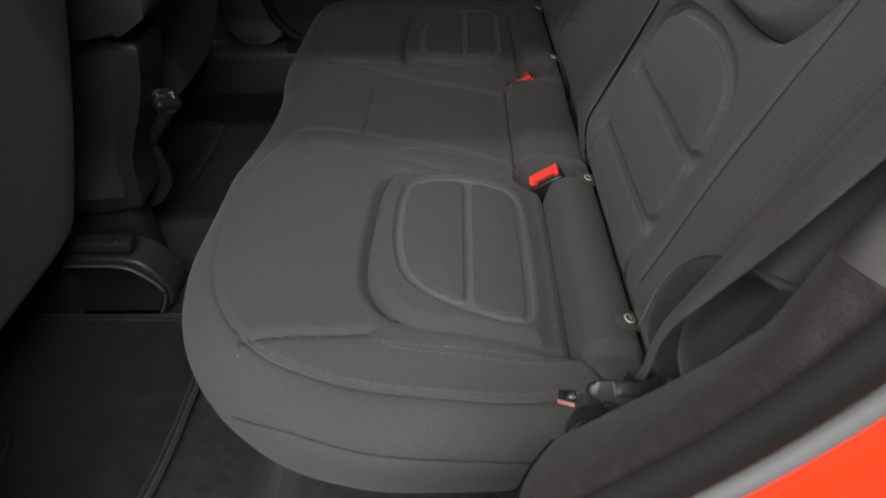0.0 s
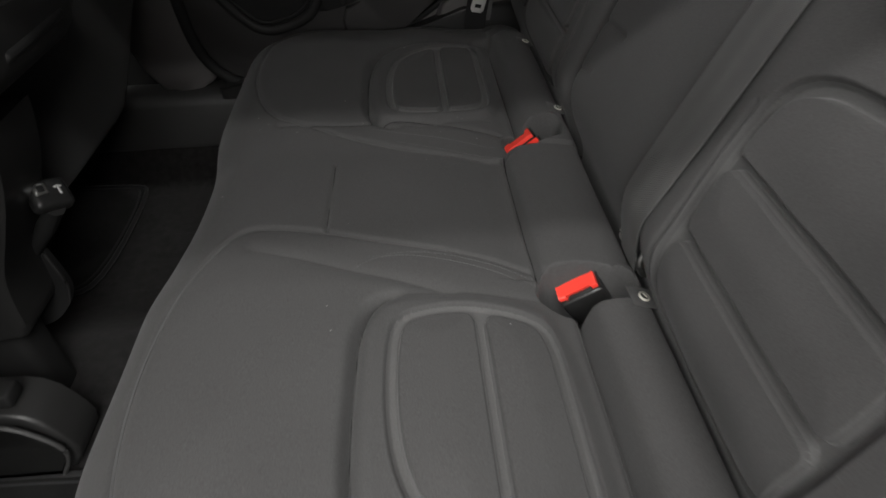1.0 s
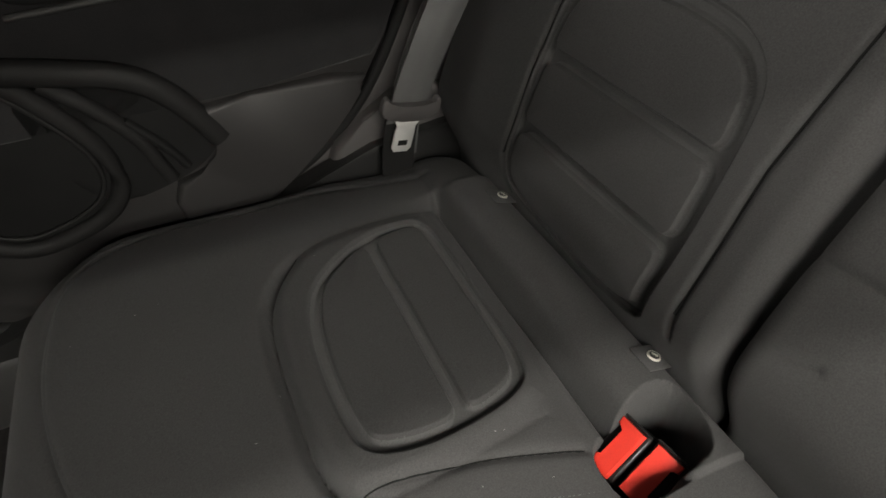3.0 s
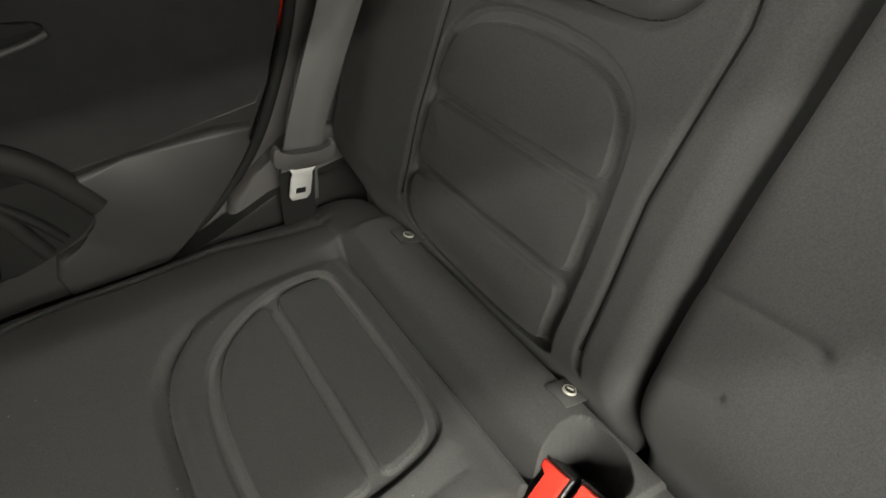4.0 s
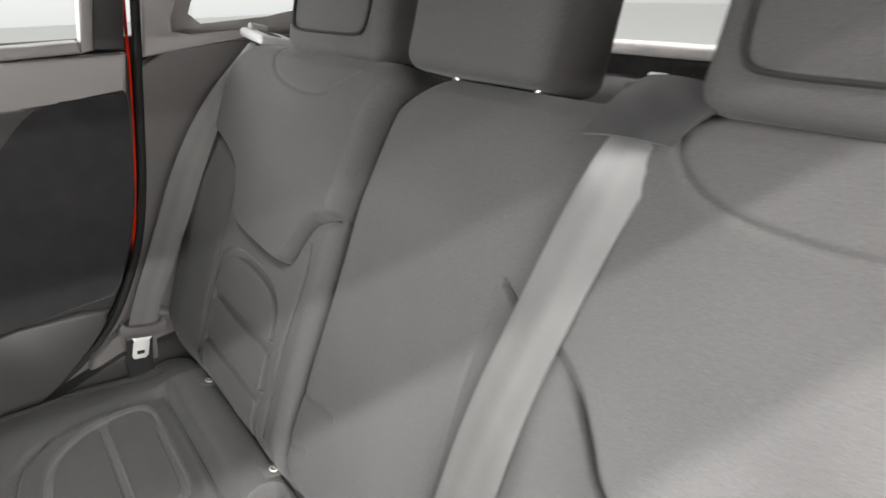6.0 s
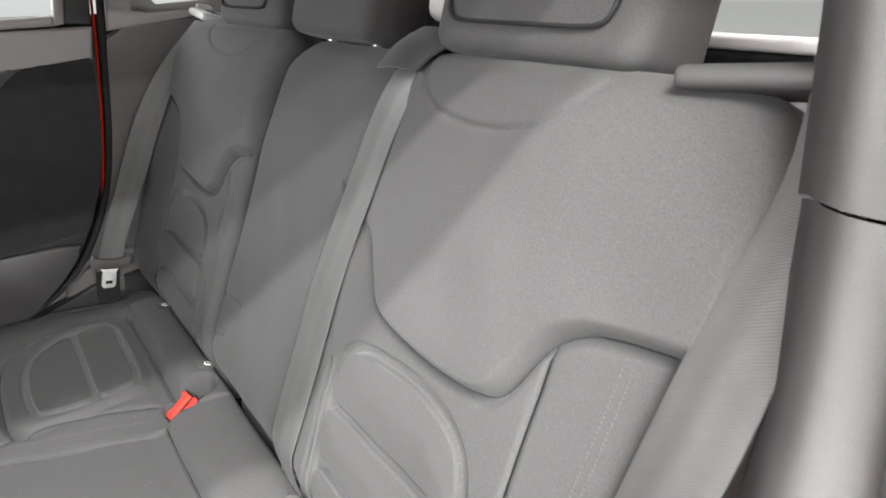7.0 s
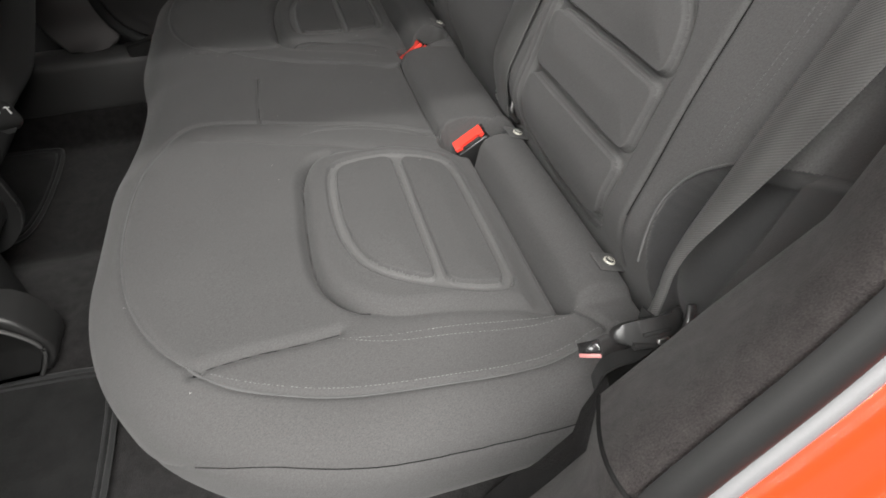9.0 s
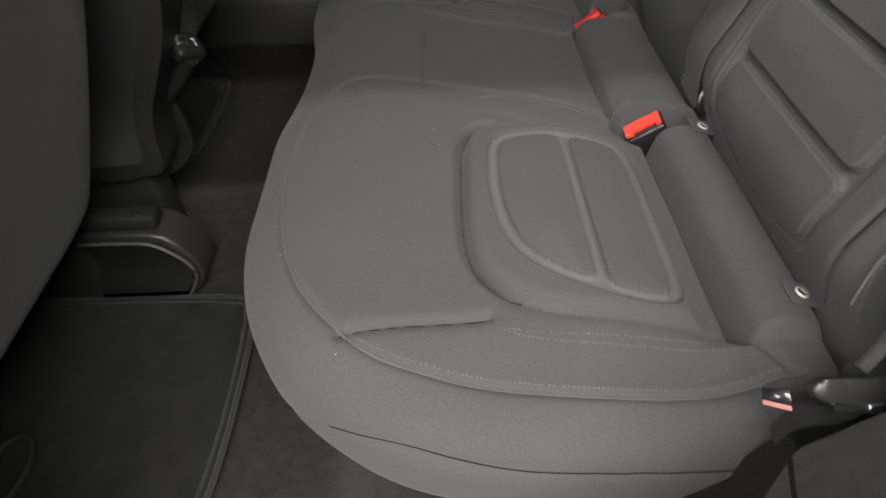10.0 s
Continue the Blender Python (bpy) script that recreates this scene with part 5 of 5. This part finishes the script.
def build_mat(x0, x1, y0, y1, label):
    mt = thing("floor_mat", ((x0 + x1) / 2, (y0 + y1) / 2, 0.004), label, "floor mat", "floor mats")
    o = smooth_line([(x0, y0), (x1 - 0.05, y0), (x1, y0 + 0.05), (x1, y1 - 0.03), (x1 - 0.03, y1), (x0, y1)], 2, True)
    part("carpet_top", plate(o, lambda u, v, n: Vector((u, v, 0.012 + n)), 0.010, 0.002), MAT, mt)
    part("edging", tube([(x, y, 0.0115) for x, y in o], 0.0042, 8, True), FABRIC_FRONT, mt, "raised stitched edging")
    part("edging", tube([(x + (-0.011 if x > (x0 + x1) / 2 else 0.011), y + (0.011 if y < (y0 + y1) / 2 else -0.011), 0.0122) for x, y in o], 0.0022, 6, True), FABRIC_FRONT, mt)
    return mt


near_mat = build_mat(-1.25, -0.596, -0.56, -0.141, "black carpet floor mat with raised edging")
build_mat(-1.25, -0.80, 0.20, 0.56, "black carpet floor mat in the far footwell")
part("heel_ring", tube([(-0.868 + 0.028 * math.cos(a), -0.43 + 0.05 * math.sin(a), 0.014) for a in np.linspace(0, 2 * math.pi, 24, endpoint=False)], 0.006, 8, True), RUBBER, near_mat, "dark rubber fixing ring")


# ---------------------------------------------------------------- front seats
def build_front_seat(y, label):
    s = thing("front_seat", (-1.05, y, 0.0), label, "car seat", "front seats")
    lean = math.radians(21)
    base = Vector((-0.815, y, 0.205))
    up, fwd = Vector((math.sin(lean), 0, math.cos(lean))), Vector((-math.cos(lean), 0, math.sin(lean)))
    us = np.linspace(-1, 1, 41)
    ts = np.linspace(0, 1, 41)
    rows = []
    for t in ts:
        w = 0.232 - 0.03 * ease((t - 0.6) / 0.4) + 0.012 * math.sin(t * math.pi)
        row = []
        for u in us:
            edge = 1 - abs(u) ** 6
            d = 0.055 * (1 - abs(u) ** 5) * (0.75 + 0.25 * math.sin(t * 3)) * min(1, 12 * t + 0.2) * min(1, 9 * (1 - t) + 0.1)
            row.append(base + up * (t * 0.62) + Vector((0, u * w, 0)) - fwd * d)
        rows.append(row)
    bm = bmesh.new()
    g = [[bm.verts.new(p) for p in r] for r in rows]
    for a, b in zip(g, g[1:]):
        for j in range(40):
            bm.faces.new((a[j], a[j + 1], b[j + 1], b[j]))
    ring = [r[0] for r in g] + g[-1][1:] + [r[-1] for r in g[::-1]][1:] + g[0][::-1][1:-1]
    inner = [bm.verts.new(v.co + fwd * 0.10) for v in ring]
    k = len(ring)
    for i in range(k):
        bm.faces.new((ring[i], ring[(i + 1) % k], inner[(i + 1) % k], inner[i]))
    bm.faces.new(inner)
    part("backrest", bm, FABRIC_FRONT, s, "dark cloth seat back")
    part("cushion", rounded((0.50, 0.48, 0.16), 0.05, 4, pose(-1.10, y, 0.235, 0, 6, 0)), FABRIC_FRONT, s)
    part("side_cover", rounded((0.42, 0.03, 0.11), 0.012, 3, pose(-1.05, y - 0.245, 0.20)), PLASTIC, s)
    part("side_cover", rounded((0.42, 0.03, 0.11), 0.012, 3, pose(-1.05, y + 0.245, 0.20)), PLASTIC, s)
    hm = Matrix.Translation(base + up * 0.73 + fwd * 0.05) @ pose(0, 0, 0, 0, 16, 0)
    part("headrest", rounded((0.10, 0.25, 0.18), 0.035, 4, hm), FABRIC_FRONT, s)
    for q in (-0.06, 0.06):
        part("post", tube([base + up * 0.58 + fwd * 0.05 + Vector((0, q, 0)), base + up * 0.70 + fwd * 0.05 + Vector((0, q, 0))], 0.006, 10), METAL, s)
    return s


build_front_seat(-0.335, "dark cloth front seat seen from behind")
build_front_seat(0.345, "dark cloth far front seat seen from behind")


def build_rail(y, label):
    """Rear end of a seat rail with its moulded cover."""
    r = thing("seat_rail", (-0.78, y, 0.0), label, "seat rail", "seat rails")
    side = smooth_line([(-1.10, 0.012), (-0.700, 0.012), (-0.672, 0.055), (-0.680, 0.095), (-0.702, 0.135), (-0.74, 0.148), (-1.10, 0.150)], 1, True)
    shell = plate(side, lambda u, v, n: Vector((u, y - 0.026 - n, v)), 0.061, 0.006, 3)
    part("end_cover", shell, COLUMN, r, "dark moulded plastic rail cover")
    rim = smooth_line([(-0.83, 0.141), (-0.74, 0.141), (-0.716, 0.132), (-0.690, 0.104), (-0.679, 0.080), (-0.686, 0.055), (-0.703, 0.028)], 2)
    # paler plastic than the cover: the rim's highlight is put into its colour
    part("rim", tube([(x, y - 0.037, z) for x, z in rim], (0.0035, 0.003), 8), PLASTIC, r, "grey rounded rim")
    face = [[(-0.828, 0.138, 0.036), (-0.715, 0.138, 0.036)], [(-0.826, 0.112, 0.030), (-0.700, 0.112, 0.030)], [(-0.826, 0.080, 0.0265), (-0.684, 0.080, 0.0265)], [(-0.832, 0.072, 0.028), (-0.684, 0.072, 0.028)], [(-0.840, 0.034, 0.037), (-0.704, 0.034, 0.037)], [(-0.841, 0.026, 0.037), (-0.706, 0.026, 0.037)]]
    sheet([[Vector((x, y - d, z)) for x, z, d in row] for row in face], COLUMN, "scoop", r, thick=0.003)
    part("track", rounded((0.40, 0.026, 0.024), 0.003, 2, pose(-0.930, y, 0.134)), RUBBER, r)
    part("carriage", rounded((0.38, 0.030, 0.022), 0.004, 2, pose(-0.908, y - 0.004, 0.161)), RUBBER, r)
    part("bolt", lathe([(0.006, 0), (0.006, 0.004), (0.0001, 0.005)], pose(-0.742, y - 0.012, 0.172), 10), METAL, r)
    return r


build_rail(-0.115, "black seat rail end with moulded plastic cover on the floor")


# ---------------------------------------------------------------- centre console
console = thing("centre_console", (-0.95, 0.0, 0.0), "dark plastic centre console end between the front seats", "console")
column = smooth_line([(-1.40, 0.172), (-0.745, 0.172), (-0.716, 0.186), (-0.712, 0.240), (-0.702, 0.287), (-0.675, 0.337), (-0.645, 0.396), (-0.630, 0.446), (-0.624, 0.486), (-1.40, 0.488)], 2, True)
part("column", plate(column, lambda u, v, n: Vector((u, -0.050 - n, v)), 0.088, 0.020, 6), COLUMN, console, "dark grained plastic column with rounded edge")
part("pedestal", rounded((0.60, 0.060, 0.20), 0.015, 3, pose(-1.05, -0.005, 0.090)), RUBBER, console)
panel = smooth_line([(-1.40, 0.200), (-0.752, 0.200), (-0.739, 0.215), (-0.736, 0.262), (-0.727, 0.296), (-0.700, 0.350), (-0.673, 0.405), (-0.656, 0.446), (-0.650, 0.474), (-1.40, 0.474)], 2, True)
part("side_panel", plate(panel, lambda u, v, n: Vector((u, -0.0505 - n, v)), 0.006, 0.002, 2), FABRIC_FRONT, console, "dark felt side panel")
flap = smooth_line([(-0.82, 0.110), (-0.755, 0.124), (-0.730, 0.140), (-0.706, 0.168), (-0.695, 0.195), (-0.696, 0.220), (-0.702, 0.262), (-0.715, 0.300), (-0.82, 0.310)], 2, True)
part("side_flap", plate(flap, lambda u, v, n: Vector((u, 0.030 - n, v)), 0.008, 0.003, 3), DARK, console)
# cord in a lighter plastic puts in the highlight on the flap's edge
part("flap_edge_highlight", tube([(u, 0.0275, v) for u, v in smooth_line([(-0.708, 0.168), (-0.697, 0.195), (-0.698, 0.220), (-0.703, 0.258)], 2)], (0.0022, 0.0022), 6), COLUMN, console, "thin rounded edge of the flap")
box = smooth_line([(-1.22, 0.490), (-0.640, 0.490), (-0.618, 0.496), (-0.575, 0.522), (-0.560, 0.560), (-0.562, 0.600), (-1.22, 0.600)], 2, True)
part("bin", plate(box, lambda u, v, n: Vector((u, -0.085 - n, v)), 0.170, 0.010, 3), COLUMN, console, "dark console box")
part("bin_lid", rounded((0.62, 0.175, 0.035), 0.014, 3, pose(-0.885, 0.0, 0.619)), FABRIC_FRONT, console)
part("bin_tray", rounded((0.10, 0.12, 0.016), 0.005, 3, pose(-0.606, 0.0, 0.527, 0, -32, 0)), DARK, console, "dark pull tray")

port = thing("charging_port", (-0.66, 0.025, 0.33), "small dark plastic charging port unit with pale socket", "charging port")
pm = frame_of((-0.648, 0.024, 0.355), (0.55, 0.75, -0.35), (-0.5, 0.62, 0.6))
part("body", rounded((0.046, 0.040, 0.022), 0.008, 4, pm @ pose(0, 0, -0.010)), DARK, port)
part("socket", rounded((0.016, 0.016, 0.004), 0.002, 2, pm @ pose(-0.011, 0.004, 0.001)), METAL, port, "pale square socket")
part("opening", rounded((0.008, 0.009, 0.003), 0.001, 1, pm @ pose(-0.011, 0.004, 0.0025)), RUBBER, port)
for dx, dy, sx, sy in ((0.009, 0.0, 0.003, 0.013), (0.009, 0.004, 0.009, 0.0025)):
    part("symbol", rounded((sx, sy, 0.001), 0.0004, 1, pm @ pose(dx, dy, 0.0016)), WHITE, port)
part("stem", tube([pm @ Vector((-0.004, 0.018, -0.008)), (-0.640, 0.046, 0.455)], (0.008, 0.005), 8), DARK, port)
part("bracket", tube([pm @ Vector((0, -0.016, -0.012)), (-0.68, 0.03, 0.30), (-0.74, 0.03, 0.24)], 0.012, 8), RUBBER, port)

# ---------------------------------------------------------------- roof, rear, front, hall
ceiling = tagged(part("ceiling", rounded((2.0, 1.08, 0.04), 0.015, 3, pose(-0.16, 0.0, 1.185)), LINER), "grey fabric roof lining", "ceiling", kind="structure")
roof = thing("roof", (-0.4, 0.0, 1.08), "red painted roof with its side rails", "roof", kind="structure")
part("skin", rounded((2.05, 1.12, 0.03), 0.01, 2, pose(-0.16, 0.0, 1.235)), PAINT, roof)
part("rail", rounded((2.05, 0.11, 0.13), 0.03, 3, pose(-0.16, -0.552, 1.150)), PAINT, roof)
part("rail", rounded((2.05, 0.11, 0.13), 0.03, 3, pose(-0.16, 0.552, 1.150)), DOORTRIM, roof)
rear = thing("tailgate", (0.80, 0.0, 0.0), "grey trimmed tailgate with rear window", "tailgate", kind="structure")
part("lower", rounded((0.05, 1.16, 0.78), 0.02, 2, pose(0.86, 0.0, 0.40)), CARPET, rear)
part("sill", rounded((0.06, 0.98, 0.022), 0.008, 3, pose(0.83, 0.0, 0.803)), TRIM, rear, "pale window ledge")
for s in (-1, 1):
    part("pillar", rounded((0.09, 0.13, 0.40), 0.03, 3, pose(0.80, s * 0.50, 1.0, s * 10, 0, 0)), TRIM, rear)
part("header", rounded((0.09, 1.06, 0.06), 0.02, 3, pose(0.76, 0.0, 1.16)), TRIM, rear)
rp = part("pane", rounded((0.004, 0.96, 0.40), 0.001, 1, pose(0.85, 0, 0.99, 0, -14, 0)), GLASS, rear, "rear window glass", smooth=False)
rp.visible_shadow = False
cover = tagged(part("parcel_shelf", rounded((0.48, 1.08, 0.02), 0.006, 2, pose(0.58, 0.0, 0.745)), CARPET), "black luggage cover behind the backrests", "parcel shelf")
front = thing("bulkhead", (-1.72, 0.0, 0.0), "dark dashboard wall in front of the seats", "dashboard", kind="structure")
part("dash", rounded((0.30, 1.34, 0.75), 0.06, 3, pose(-1.72, 0.0, 0.38)), PLASTIC, front)
wall_front = thing("front_doors", (-1.2, 0.0, 0.0), "dark front door trims beside the front seats", "car door", kind="structure")
part("door_trim", rounded((1.02, 0.06, 0.83), 0.02, 2, pose(-1.18, -0.665, 0.42)), DOORTRIM, wall_front)
part("pillar", rounded((0.07, 0.07, 1.12), 0.02, 2, pose(-0.705, -0.645, 0.57, -4, 0, 0)), TRIM, wall_front)
for s in (-1, 1):
    part("windscreen_pillar", tube([(-1.18, s * 0.55, 1.16), (-1.45, s * 0.58, 1.02), (-1.78, s * 0.62, 0.78)], (0.035, 0.03), 10), DOORTRIM, roof)
hall = tagged(part("ground", rounded((60, 60, 0.02), 0.001, 1, pose(0, 0, -0.36)), CONCRETE, smooth=False), "pale smooth hall floor", "floor", kind="structure")

# ---------------------------------------------------------------- lint on the seat cloth
rng = np.random.default_rng(12)
bm = bmesh.new()
for _ in range(26):
    lx, ly = rng.uniform(-0.46, -0.10), rng.uniform(-0.50, 0.50)
    lz = float(bench_place(lx, ly)[0]) + 0.0004
    a, ln, w = rng.uniform(0, math.pi), rng.uniform(0.0004, 0.0011), rng.uniform(0.00010, 0.00018)
    d, n = Vector((math.cos(a), math.sin(a), 0)), Vector((-math.sin(a), math.cos(a), 0))
    c = Vector((lx, ly, lz))
    base = [bm.verts.new(c + d * ln * u + n * w * v) for u, v in ((-1, -1), (1, -1), (1.2, 1), (-0.8, 1))]
    top = bm.verts.new(c + Vector((0, 0, 0.0005)))
    for i in range(4):
        bm.faces.new((base[i], base[(i + 1) % 4], top))
tagged(part("lint", bm, TRIM, smooth=False), "tiny pale lint fibres scattered on the seat cloth", "lint", kind="stuff")
